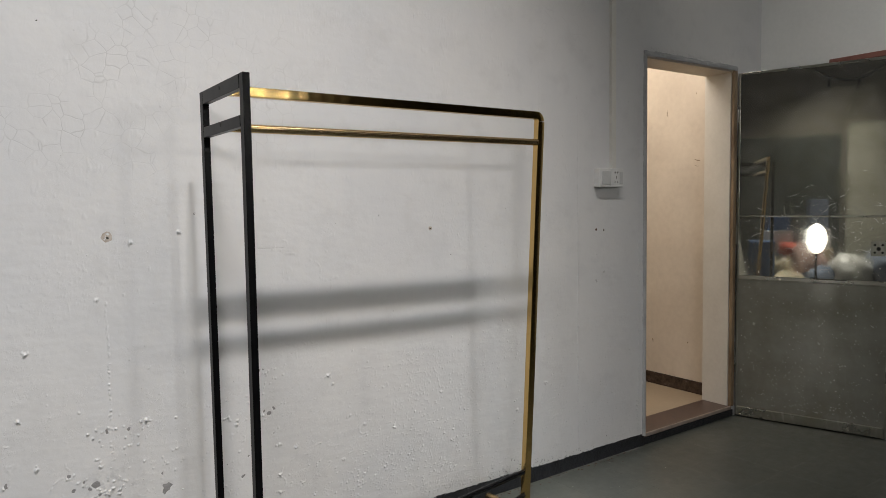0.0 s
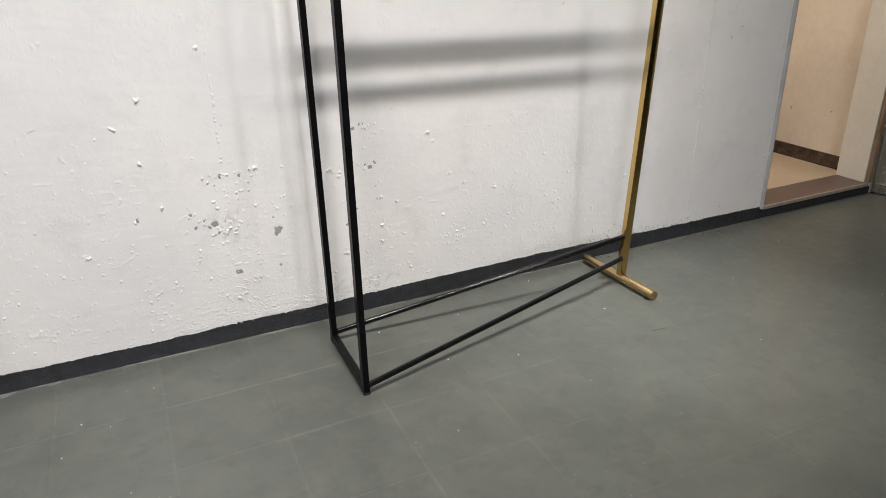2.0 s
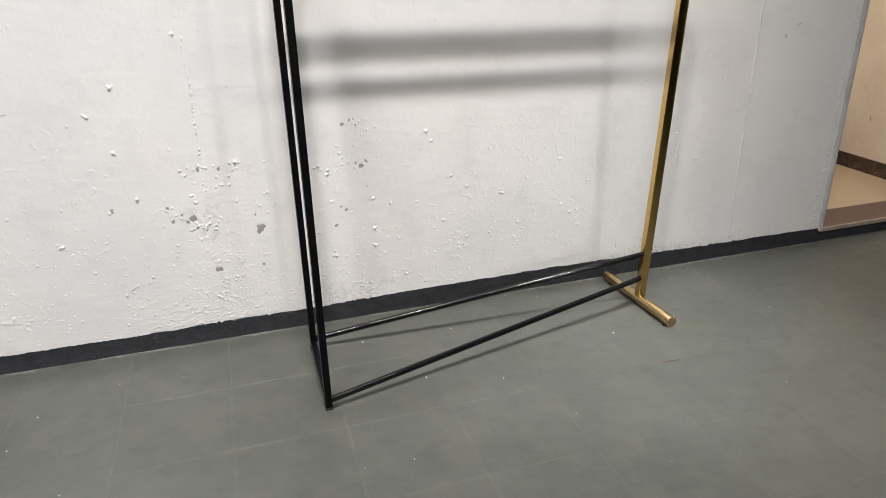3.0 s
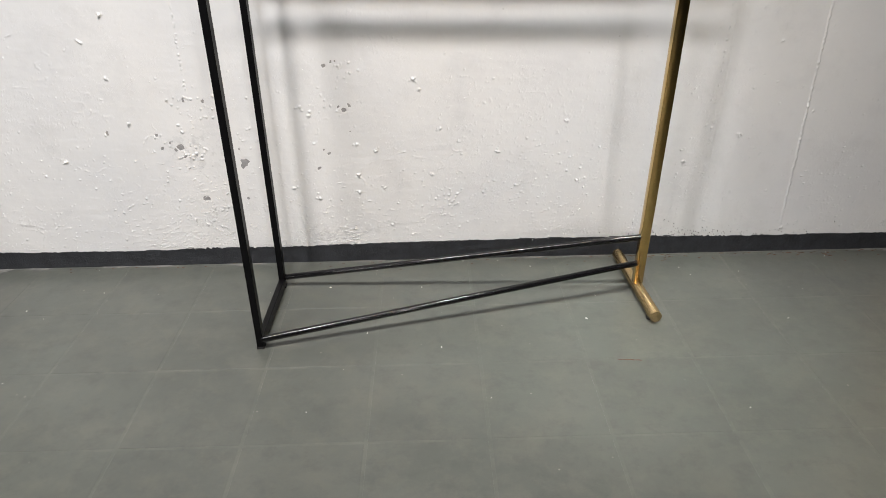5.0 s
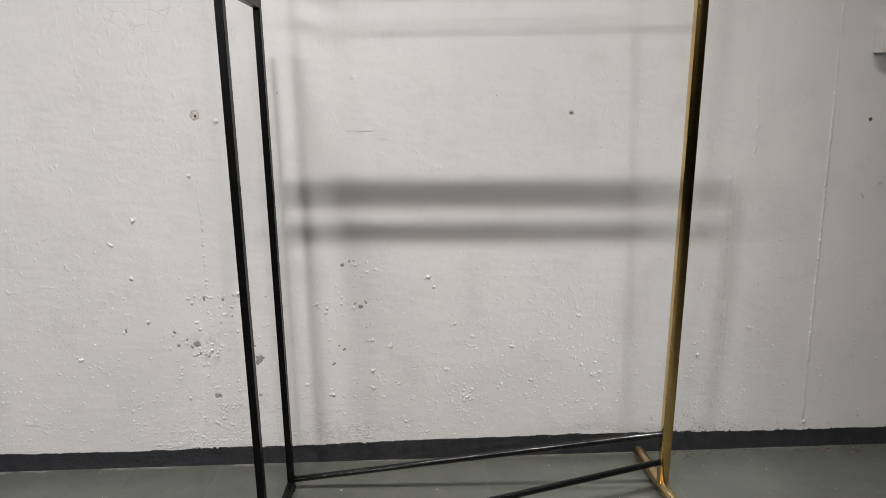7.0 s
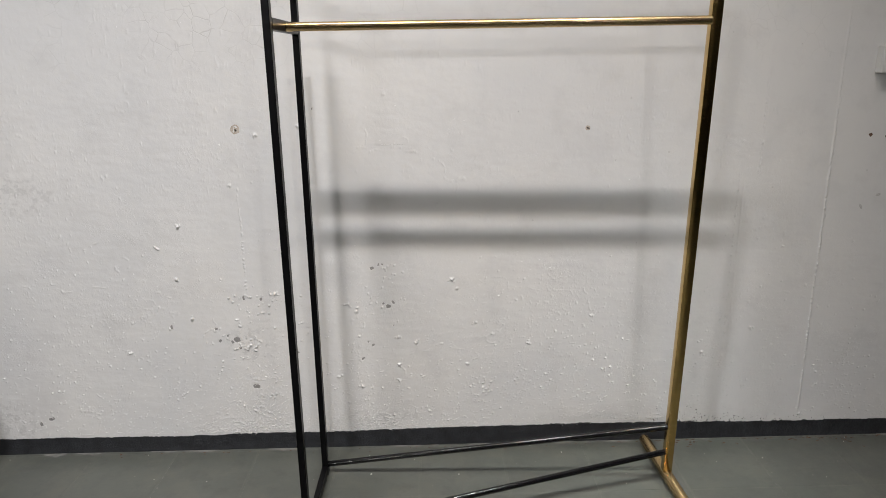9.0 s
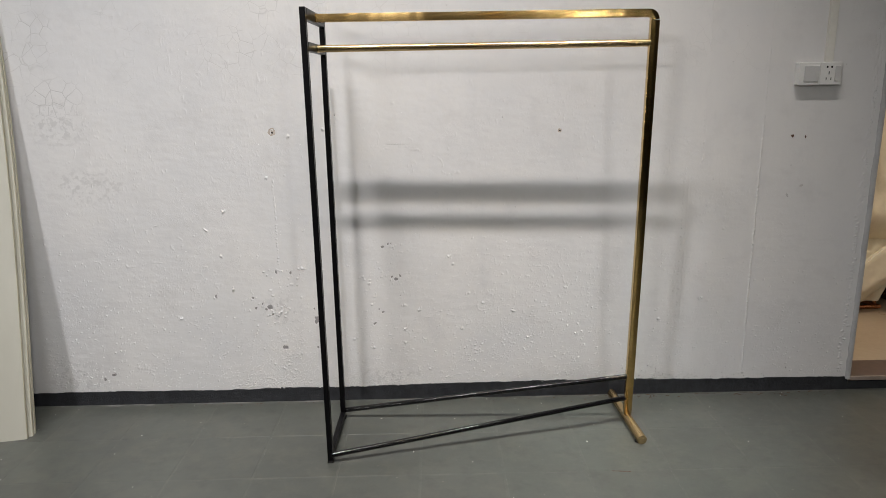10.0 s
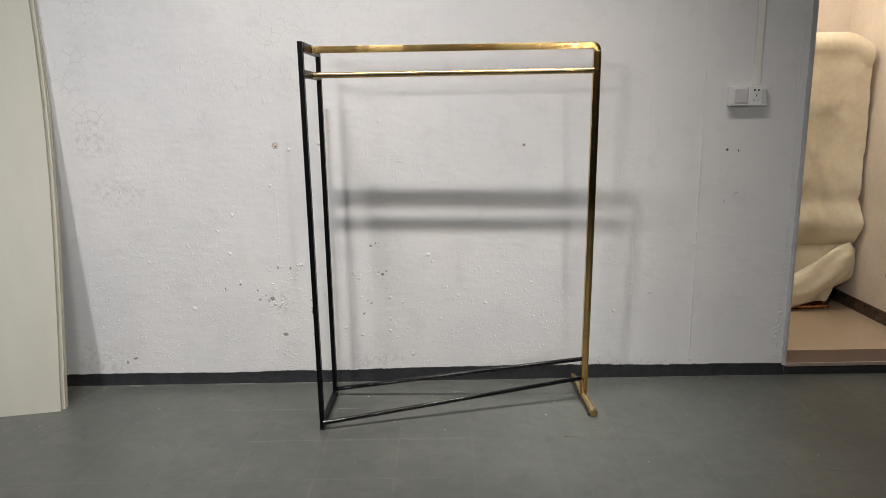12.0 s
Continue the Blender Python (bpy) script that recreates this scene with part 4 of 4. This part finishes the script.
def build_plaster():
    """The skim coat that faces the room: trowelled, lumpy and crusted towards the floor."""
    xs = np.arange(-0.12, 3.446, 0.0022)
    zs = np.concatenate((np.arange(0.04, 0.42, 0.0019), np.arange(0.42, 0.80, 0.0026), np.arange(0.80, 1.30, 0.0038), np.arange(1.30, 2.30, 0.007)))
    X, Z = np.meshgrid(xs, zs)
    h = 0.0016 + 0.0011 * (grain(X, Z, 7, 4, 1) - 0.5) + 0.0009 * (grain(X * 0.45, Z * 1.6, 34, 3, 2) - 0.5)
    # trowel edges: thin ragged ridges where one coat ran over another
    for seed, level, tall in ((5, 0.47, 0.0012), (6, 0.55, 0.0010)):
        edge = np.abs(grain(X, Z * 1.5, 2.6, 4, seed) - level) / 0.0030
        broken = np.clip((grain(X, Z, 70, 2, seed + 10) - 0.52) * 8, 0, 1) * np.clip((grain(X, Z, 2.0, 2, seed + 20) - 0.44) * 6, 0, 1)
        h += tall * np.exp(-edge * edge) * broken * (0.3 + 1.4 * grain(X, Z, 190, 1, seed + 30))
    # crust of salt and old filler above the skirting
    thick = np.exp(-(Z - 0.062) / 0.045) * 0.50 + np.exp(-(Z - 0.062) / 0.17) * 0.50
    where = 0.18 + 0.95 * np.exp(-((X - 1.33) / 0.19) ** 2) + 0.70 * np.exp(-((X - 0.95) / 0.20) ** 2) + 0.28 * np.exp(-((X - 2.4) / 0.5) ** 2)
    where = where * (0.55 + 0.9 * grain(X, Z * 1.4, 9, 3, 41))
    dense = np.clip(thick * where, 0, 1.1)
    fine, tiny = grain(X, Z * 1.1, 150, 2, 42), grain(X, Z, 260, 1, 43)
    h += 0.0018 * np.clip((fine - 0.85 + 0.29 * dense) / 0.12, 0, 1) * np.clip(dense * 3, 0, 1) * (0.2 + 1.2 * tiny)
    h += 0.0008 * np.clip((tiny - 0.80 + 0.25 * dense) / 0.12, 0, 1) * np.clip(dense * 2.5, 0, 1)
    # rough flecks further up
    h += 0.0014 * np.clip((grain(X, Z * 1.2, 120, 3, 44) - 0.69) / 0.10, 0, 1) * np.clip((grain(X, Z, 3.6, 3, 45) - 0.50) * 5, 0, 1) * (0.35 + 0.65 * np.exp(-Z / 0.7))
    # lumps of paint and plaster
    rng = random.Random(7)
    drops = []
    for x, z in LUMPS:
        drops.append((x, z, rng.uniform(0.0036, 0.0056), rng.uniform(0.0026, 0.0042)))
        for k in range(6):
            drops.append((x + rng.gauss(0, 0.0052), z + rng.gauss(0, 0.0046), rng.uniform(0.0017, 0.0034), rng.uniform(0.0012, 0.0030)))
    for cx, cz, sx, sz, n in ((0.945, 0.172, 0.020, 0.010, 10), (0.99, 0.205, 0.035, 0.012, 9), (1.07, 0.21, 0.035, 0.010, 8), (0.93, 0.42, 0.045, 0.030, 34), (0.95, 0.53, 0.040, 0.050, 20),
                              (1.78, 0.22, 0.022, 0.035, 34), (1.45, 0.68, 0.030, 0.020, 12), (2.10, 0.26, 0.14, 0.05, 26), (0.97, 0.60, 0.05, 0.02, 16), (1.42, 0.55, 0.03, 0.02, 8)):
        for k in range(n):
            drops.append((rng.gauss(cx, sx), max(0.09, rng.gauss(cz, sz)), rng.uniform(0.0018, 0.0042), rng.uniform(0.0012, 0.0032)))
    for k in range(1150):
        x, z = rng.uniform(-0.1, 3.38), 0.09 + rng.expovariate(1 / 0.34)
        small = 1 - 0.45 * min(1.0, z / 1.3)
        drops.append((x, z, rng.choice((0.0018, 0.0021, 0.0026, 0.0034)) * rng.uniform(0.8, 1.15), rng.uniform(0.0010, 0.0026) * small))
    # beads of paint down two old seams, and the torn edge beside the door
    for sx, z0, z1, n in ((2.962, 0.10, 1.15, 210), (2.962, 1.15, 1.8, 40), (2.655, 0.25, 1.0, 50), (2.72, 1.0, 1.9, 60), (0.955, 0.62, 0.98, 46)):
        for k in range(n):
            z = rng.uniform(z0, z1)
            drops.append((sx + 0.004 * noise.noise((z * 3, sx, 0)) + rng.gauss(0, 0.0012), z, rng.uniform(0.0019, 0.0032), rng.uniform(0.0010, 0.0024)))
    for k in range(520):
        z = rng.uniform(0.08, 2.05)
        drops.append((DOOR_L - 0.046 + 0.012 * noise.noise((z * 7, 3, 0)) + rng.gauss(0, 0.006), z, rng.uniform(0.0020, 0.0050), rng.uniform(0.0009, 0.0024)))
    lump = np.zeros_like(X)
    for x, z, r, tall in drops:
        turn, stretch, f1, f2 = rng.uniform(0, math.pi), rng.uniform(1.0, 1.9), rng.uniform(0, 6.3), rng.uniform(0, 6.3)
        i0, i1 = np.searchsorted(xs, (x - r * 2.4, x + r * 2.4))
        j0, j1 = np.searchsorted(zs, (z - r * 2.4, z + r * 2.4))
        if i1 <= i0 or j1 <= j0:
            continue
        dx, dz = X[j0:j1, i0:i1] - x, Z[j0:j1, i0:i1] - z
        p, q = (dx * math.cos(turn) + dz * math.sin(turn)) / stretch ** 0.5, (dz * math.cos(turn) - dx * math.sin(turn)) * stretch ** 0.5
        ang = np.arctan2(q, p)
        d = np.hypot(p, q) / (r * (1 + 0.30 * np.sin(3 * ang + f1) + 0.22 * np.sin(5 * ang + f2)))
        lump[j0:j1, i0:i1] = np.maximum(lump[j0:j1, i0:i1], tall * np.clip(1 - d * d, 0, 1) ** 0.6)
    h += lump * (0.40 + 1.9 * grain(X, Z, 240, 1, 50))
    # raised paint line of an old seam
    for sx, z0, z1, wide, tall in ((2.962, 0.10, 1.22, 0.0026, 0.0030), (2.962, 1.22, 1.85, 0.003, 0.0013), (2.672, 0.30, 0.98, 0.003, 0.0012), (2.725, 1.0, 1.85, 0.003, 0.0012)):
        off = sx + 0.006 * (grain(X * 0, Z, 3, 2, int(sx * 50)) - 0.5)
        body = np.exp(-((X - off) / wide) ** 2) * np.clip((Z - z0) * 30, 0, 1) * np.clip((z1 - Z) * 30, 0, 1)
        h += tall * body * np.clip(1.8 * grain(X * 0.2, Z, 90, 3, 60) - 0.35, 0, 1.2)
    # a hairline scratch
    h -= 0.0010 * np.exp(-((Z - 1.118 + 0.02 * (X - 1.45)) / 0.0022) ** 2) * np.clip((X - 1.405) * 60, 0, 1) * np.clip((1.52 - X) * 60, 0, 1)
    h = np.maximum(h, 0.0004)
    # chips and drill holes go down to the old plaster
    for x, z, r in CHIPS + HOLES:
        d = np.hypot(X - x, Z - z) / (r * 1.15)
        h = np.where(d < 1.0, np.minimum(h, 0.0011), h)
    # thinner behind the skirting and fading out at the edges
    top = np.array([strip_top(x) for x in xs])
    h = np.where(Z < top - 0.004, np.minimum(h, 0.0012), h)
    fade = np.clip((X + 0.12) / 0.05, 0, 1) * np.clip((2.295 - Z) / 0.15, 0, 1)
    h = 0.0003 + np.maximum(h - 0.0003, -0.0001) * fade
    rows, cols = X.shape
    co = np.stack((X, WALL_Y - h, Z), axis=-1).reshape(-1, 3)
    k = np.arange(rows * cols).reshape(rows, cols)
    quads = np.stack((k[:-1, :-1], k[:-1, 1:], k[1:, 1:], k[1:, :-1]), axis=-1).reshape(-1)
    me = bpy.data.meshes.new("plaster_coat")
    me.vertices.add(rows * cols)
    me.vertices.foreach_set("co", co.astype(np.float32).reshape(-1))
    me.loops.add(len(quads))
    me.loops.foreach_set("vertex_index", quads.astype(np.int32))
    me.polygons.add(len(quads) // 4)
    me.polygons.foreach_set("loop_start", np.arange(0, len(quads), 4, dtype=np.int32))
    me.polygons.foreach_set("use_smooth", np.ones(len(quads) // 4, dtype=bool))
    me.update(calc_edges=True)
    me.materials.append(WALL)
    ob = new("plaster_coat", me)
    ob.parent = wall_north


build_plaster()


def build_wall_marks():
    rng = random.Random(7)
    # chips down to the grey plaster
    bm = bmesh.new()
    for i, (x, z, r) in enumerate(CHIPS):
        blob(bm, x, z, r * 1.1, 0.0015, i + 50, 9, 1.0, -0.0012)
    chips = part("paint_chips", bm, CHIP, wall_north, "grey chips where paint has come off")
    chips["kind"] = "stuff"

    # grains of salt and old filler, thick above the skirting in two places
    bm, k = bmesh.new(), 0
    for cx, sx, cz, fall, n in ((1.27, 0.12, 0.066, 0.045, 900), (0.97, 0.11, 0.066, 0.070, 900), (0.95, 0.06, 0.16, 0.03, 130), (2.0, 0.60, 0.066, 0.030, 700),
                                (2.65, 0.16, 0.066, 0.05, 260), (0.5, 0.40, 0.066, 0.05, 260), (1.45, 0.55, 0.066, 0.35, 420)):
        for i in range(n):
            x, z, k = rng.gauss(cx, sx), cz + rng.expovariate(1 / fall), k + 1
            if -0.1 < x < DOOR_L - 0.02:
                size = rng.choice((0.0009, 0.0012, 0.0016, 0.0022)) * rng.uniform(0.8, 1.3)
                blob(bm, x, z, size, 0.0020 + size * rng.uniform(0.5, 1.2), k, 5, 1.0, 0.0)
    part("salt_grains", bm, WALL, wall_north, "white grains of salt and filler")["kind"] = "stuff"

    # plugged drill holes and fixings
    for x, z, r in HOLES:
        bm = bmesh.new()
        blob(bm, x, z, r, 0.0014, int(x * 10), 9, 0.35, -0.0012)
        ring = part("drill_hole", bm, RING, wall_north, "chipped plugged drill hole")
        bm = bmesh.new()
        blob(bm, x + r * 0.10, z - r * 0.10, r * (0.40 if r > 0.012 else 0.72), 0.0022, int(x * 20), 9, 0.5)
        part("plug", bm, HOLE, ring)
    part("scratch", box((1.430, WALL_Y - 0.0022, 1.1188), (1.522, WALL_Y - 0.0010, 1.1197)), SMUDGE, wall_north, "thin dark scratch")
    for x, z, r, mat_ in ((3.083, 1.125, 0.009, RUST), (3.138, 1.121, 0.0075, RUST), (1.223, 1.240, 0.004, CHIP),
                          (0.816, 1.79, 0.003, HOLE), (2.23, 1.055, 0.003, CHIP), (1.90, 1.22, 0.003, CHIP)):
        bm = bmesh.new()
        blob(bm, x, z, r, 0.0034, int(x * 31), 8)
        part("wall_fixing", bm, mat_, wall_north)
    # scuffs on the store room wall
    east = bpy.data.objects["store_wall_east"]
    for y, z, w, h in ((2.422, 1.497, 0.016, 0.005), (2.425, 1.462, 0.010, 0.003), (2.330, 1.773, 0.004, 0.018), (2.345, 1.611, 0.005, 0.008),
                       (2.476, 0.365, 0.010, 0.004), (2.739, 0.342, 0.006, 0.012), (2.43, 1.90, 0.004, 0.005), (2.638, 1.80, 0.003, 0.03), (2.36, 0.30, 0.004, 0.010)):
        bm = bmesh.new()
        blob(bm, 0, 0, 1, 0.001, int(y * 100), 10)
        for v in bm.verts:
            v.co = Vector((STORE_R - (0.0012 if v.co.y < WALL_Y - 0.00001 else -0.0005), y + v.co.x * w, z + v.co.z * h))
        part("scuff", bm, SCUFF, east)
    # dark specks of skirting paint
    bm = bmesh.new()
    for i in range(120):
        blob(bm, rng.gauss(2.60, 0.09) if i % 3 else rng.uniform(2.4, 3.2), 0.068 + rng.expovariate(1 / 0.014), rng.uniform(0.0010, 0.0030), 0.0040, i, 5)
    specks = part("paint_specks", bm, STRIP, wall_north, "specks of black skirting paint")
    specks["kind"] = "stuff"
    for x, z, w, h, s in ((3.142, 0.920, 0.018, 0.006, 0.5), (3.087, 0.880, 0.012, 0.009, -0.2)):
        bm = bmesh.new()
        blob(bm, 0, 0, 1, 0.0024, 5, 12)
        for v in bm.verts:
            lx, lz = v.co.x * w, v.co.z * h
            v.co = Vector((x + lx, v.co.y, z + lz + lx * s))
        part("smudge", bm, SMUDGE, wall_north)


build_wall_marks()


# ---- cream boards leaning on the wall ----
def sheet(lo, hi, tall, steps=16):
    """A long thin board standing on end, in steps up its height so that it can sag."""
    bm, rings = bmesh.new(), []
    for k in range(steps + 1):
        z = tall * k / steps
        rings.append([bm.verts.new((x, y, z)) for x, y in ((lo[0], lo[1]), (hi[0], lo[1]), (hi[0], hi[1]), (lo[0], hi[1]))])
    for r0, r1 in zip(rings, rings[1:]):
        for k in range(4):
            bm.faces.new((r0[k], r0[(k + 1) % 4], r1[(k + 1) % 4], r1[k]))
    bm.faces.new(rings[0][::-1])
    bm.faces.new(rings[-1])
    return bm


def build_boards():
    """Thin laminated boards, sagging a little towards the wall they lean on."""
    ahead = Vector((-0.979, -0.205, 0)).normalized()
    for start, wide, tall in (((-0.026, 1.889), 1.22, 2.20), ((-0.024, 1.870), 1.22, 2.20), ((-0.034, 1.848), 1.22, 2.195)):
        t = thing("board", "cream laminated board leaning against the wall", "board", (*start, 0.0), "leaning boards")
        # x runs along the foot, z up the leaning sheet; the face looks to +y
        m = Matrix((ahead, Vector((ahead.y * -1, ahead.x, 0)), Vector((-0.040, 0.245, 2.187)) / 2.2)).transposed().to_4x4()
        for name, bm, mat_, label in (("panel", sheet((0.0012, 0.0), (wide, 0.017), tall), BOARD, ""),
                                      ("edge_band", sheet((0.0, 0.001), (0.0013, 0.016), tall), BOARD_EDGE, "yellowed edge band")):
            bm.transform(m)
            for v in bm.verts:
                v.co.y += 0.075 * math.sin(math.pi * min(1.0, v.co.z / 2.19) ** 1.15)
            bmesh.ops.recalc_face_normals(bm, faces=bm.faces[:])
            part(name, bm, mat_, t, label)


build_boards()


# ---- the garment rack ----
def build_rack():
    r = thing("garment_rack", "black steel and brushed brass garment rack with slanting floor rods", "garment rack", (1.22, 1.785, 0))
    o = Vector((1.22, 1.785, 0))
    L = lambda x, y, z: Vector((x, y, z)) - o
    front, rear, tall, mid, mid_post = 1.614, 1.955, 1.600, 1.782, 1.770
    part("front_leg", beam(L(1.2165, front, 0.006), L(1.2165, front - 0.010, tall), 0.0190, 0.027), BLACK, r, "black steel leg")
    part("rear_leg", beam(L(1.2200, rear, 0.006), L(1.2200, rear + 0.006, tall), 0.0190, 0.027), BLACK, r, "black steel leg")
    for name, z, h in (("top_rail", tall - 0.0185, 0.037), ("upper_crossbar", 1.481, 0.030), ("bottom_rail", 0.021, 0.028)):
        part(name, beam(L(1.2165, front + 0.008, z), L(1.2200, rear - 0.008, z), 0.0186, h, up=(0, 0, 1)), BLACK, r, "black steel crossbar")
    for name, z in (("bolt_slot", tall - 0.014), ("bolt_slot", 1.486)):
        part(name, box(L(1.2075, mid - 0.0025, z - 0.005), L(1.2112, mid + 0.0025, z + 0.005)), DARK, r)
    for x, y in ((1.2165, front), (1.2200, rear)):
        part("foot_pad", box(L(x - 0.011, y - 0.014, 0.0), L(x + 0.011, y + 0.014, 0.0075), 0.001), RUBBER, r, "black rubber pad")
    # brass top bar bent down into the post
    half, rad = 0.0133, 0.030
    z_bar, x_post = tall - half - 0.006, 2.384
    path = [L(1.2255, mid, z_bar), L(1.8, (mid + mid_post) / 2, z_bar - 0.001)]
    for k in range(9):
        a = radians(90 * k / 8)
        path.append(L(x_post - rad + rad * math.sin(a) * 0.72, mid_post, z_bar - 0.002 - rad * 0.72 + rad * 0.72 * math.cos(a)) + Vector((rad * 0.28, 0, 0)))
    bar = part("top_bar", sweep(path, rounded_square(0.0125, 0.0014, 3, half)), BRASS_X, r, "brushed brass square bar with a rounded corner")
    smooth(bar, 20)
    z_joint = z_bar - 0.002 - rad * 0.72
    post = part("post", sweep([L(x_post, mid_post, z_joint - 0.001), L(2.385, 1.788, 1.3), L(2.387, 1.831, 0.65), L(2.387, 1.871, 0.034)], rounded_square(0.0125, 0.0012, 3, 0.0148)), BRASS_Z, r, "brushed brass post")
    smooth(post, 20)
    smooth(part("hanging_rail", rod(L(1.2255, mid, 1.480), L(x_post - half + 0.001, mid_post, 1.481), 0.0122, 32), BRASS_TUBE, r, "brushed brass hanging tube"))
    smooth(part("foot", rod(L(2.395, 1.684, 0.0205), L(2.380, 2.092, 0.0205), 0.0185, 32, 0.001), BRASS_FOOT, r, "round brushed brass foot"))
    for y in (1.71, 2.05):
        part("foot_pad", rod(L(2.386, y, 0.0), L(2.386, y, 0.006), 0.012, 16), RUBBER, r, "black rubber pad")
    # slanting black rods
    for name, a, b in (("lower_rod", (1.222, 1.606, 0.031), (2.376, 1.863, 0.109)), ("upper_rod", (1.222, 1.957, 0.034), (2.376, 1.857, 0.205))):
        smooth(part(name, rod(L(*a), L(*b), 0.0098, 20), BLACK_GLOSS, r, "slanting round black rod"))
    return r


build_rack()


# ---- pale smear where wall meets floor ----
def build_smear():
    rng = random.Random(5)
    bm = bmesh.new()
    x = -0.4
    while x < 3.38:
        w = rng.uniform(0.03, 0.16)
        if rng.random() < 0.72:
            n = max(3, int(w / 0.008))
            back, front = [], []
            for k in range(n + 1):
                px = x + w * k / n
                fade = math.sin(math.pi * k / n) ** 0.5 if 0 < k < n else 0.05
                depth = (0.010 + 0.032 * abs(noise.noise((px * 7, 1.1, 0))) + 0.006 * noise.noise((px * 60, 3.3, 0))) * fade
                back.append(bm.verts.new((px, WALL_Y - 0.0085, 0.0006)))
                front.append(bm.verts.new((px, WALL_Y - 0.009 - max(0.0006, depth), 0.0005)))
            for k in range(n):
                bm.faces.new((front[k], front[k + 1], back[k + 1], back[k]))
        x += w + rng.uniform(0.0, 0.05)
    ob = part("cement_smear", bm, SMEAR)
    return tagged(ob, "pale cement smear along the foot of the wall", "smear", kind="stuff")


build_smear()


# ---- crumbs on the floor ----
def build_crumbs():
    rng = random.Random(21)
    bm = bmesh.new()
    for i in range(60):
        x, y = rng.uniform(-0.2, 3.3), 2.11 - rng.expovariate(1 / 0.35)
        if y < 0.5:
            continue
        s = rng.uniform(0.0008, 0.0030)
        m = Matrix.Translation((x, y, s * 0.35)) @ Euler((rng.random(), rng.random(), rng.uniform(0, 6))).to_matrix().to_4x4() @ Matrix.Diagonal((s * rng.uniform(0.6, 1.8), s, s * 0.6, 1))
        bmesh.ops.create_icosphere(bm, subdivisions=1, radius=1, matrix=m)
    # brown dirt caught in a joint and along the skirting
    dirt = bmesh.new()
    spots = [(2.24 + 0.006 * k + rng.gauss(0, 0.002), 1.508 - 0.0022 * k * 0.3, rng.uniform(0.002, 0.004)) for k in range(10)]
    spots += [(rng.uniform(2.35, 3.35), 2.116 - rng.expovariate(1 / 0.020), rng.uniform(0.0012, 0.0042)) for k in range(70)]
    spots += [(rng.uniform(0.2, 2.3), 2.112 - rng.expovariate(1 / 0.016), rng.uniform(0.001, 0.003)) for k in range(50)]
    for x, y, s in spots:
        m = Matrix.Translation((x, y, s * 0.15)) @ Euler((0, 0, rng.uniform(-0.5, 0.5))).to_matrix().to_4x4() @ Matrix.Diagonal((s * rng.uniform(1.0, 3.2), s * 0.6, s * 0.35, 1))
        bmesh.ops.create_icosphere(dirt, subdivisions=1, radius=1, matrix=m)
    tagged(part("floor_dirt", dirt, RUST), "brown specks of dirt along the skirting and a joint", "dirt", kind="stuff")
    ob = part("plaster_crumbs", bm, CRUMB)
    return tagged(ob, "white plaster crumbs fallen along the wall", "crumbs", kind="stuff")


build_crumbs()


# ---- floor tiles ----
def build_floor():
    f = part("floor", box((ROOM_L, ROOM_BACK, -0.12), (SIDE_X, WALL_Y, -0.0005)), GROUT)
    tagged(f, "grey painted tile floor with pale worn joints", "floor", kind="structure")
    size, x0, y0 = 0.3, 1.250, 1.208
    rng = random.Random(3)

    def tile_mesh(w, d):
        bm = box((-w / 2, -d / 2, -0.010), (w / 2, d / 2, 0.0), 0.0004, 1)
        me = bpy.data.meshes.new("tile")
        bm.to_mesh(me)
        bm.free()
        me.materials.append(TILE)
        return me
    whole = tile_mesh(size - 0.0082, size - 0.0082)
    columns, rows = range(-7, 11), range(-3, 4)
    for j in rows:
        y_lo, y_hi = y0 + j * size, min(y0 + (j + 1) * size, WALL_Y)
        for i in columns:
            x_lo, x_hi = x0 + i * size, min(x0 + (i + 1) * size, SIDE_X)
            full = x_hi - x_lo > size - 0.001 and y_hi - y_lo > size - 0.001
            me = whole if full else tile_mesh(x_hi - x_lo - 0.0082, y_hi - y_lo - 0.0082)
            ob = new("tile", me)
            ob.parent = f
            ob.location = ((x_lo + x_hi) / 2, (y_lo + y_hi) / 2, rng.uniform(-0.0002, 0.0))
            ob.rotation_euler = (rng.gauss(0, 0.0004), rng.gauss(0, 0.0004), 0)
    # the rest of the floor, out of sight of the rack
    bm = bmesh.new()
    lo_x, lo_y = x0 - 7 * size, y0 - 3 * size
    box_into(bm, (ROOM_L, ROOM_BACK, -0.01), (SIDE_X, lo_y - 0.003, -0.0002))
    box_into(bm, (ROOM_L, lo_y, -0.01), (lo_x - 0.003, WALL_Y, -0.0002))
    rest = part("far_tiles", bm, FLOOR_FAR, f)
    rest["kind"] = "stuff"


build_floor()
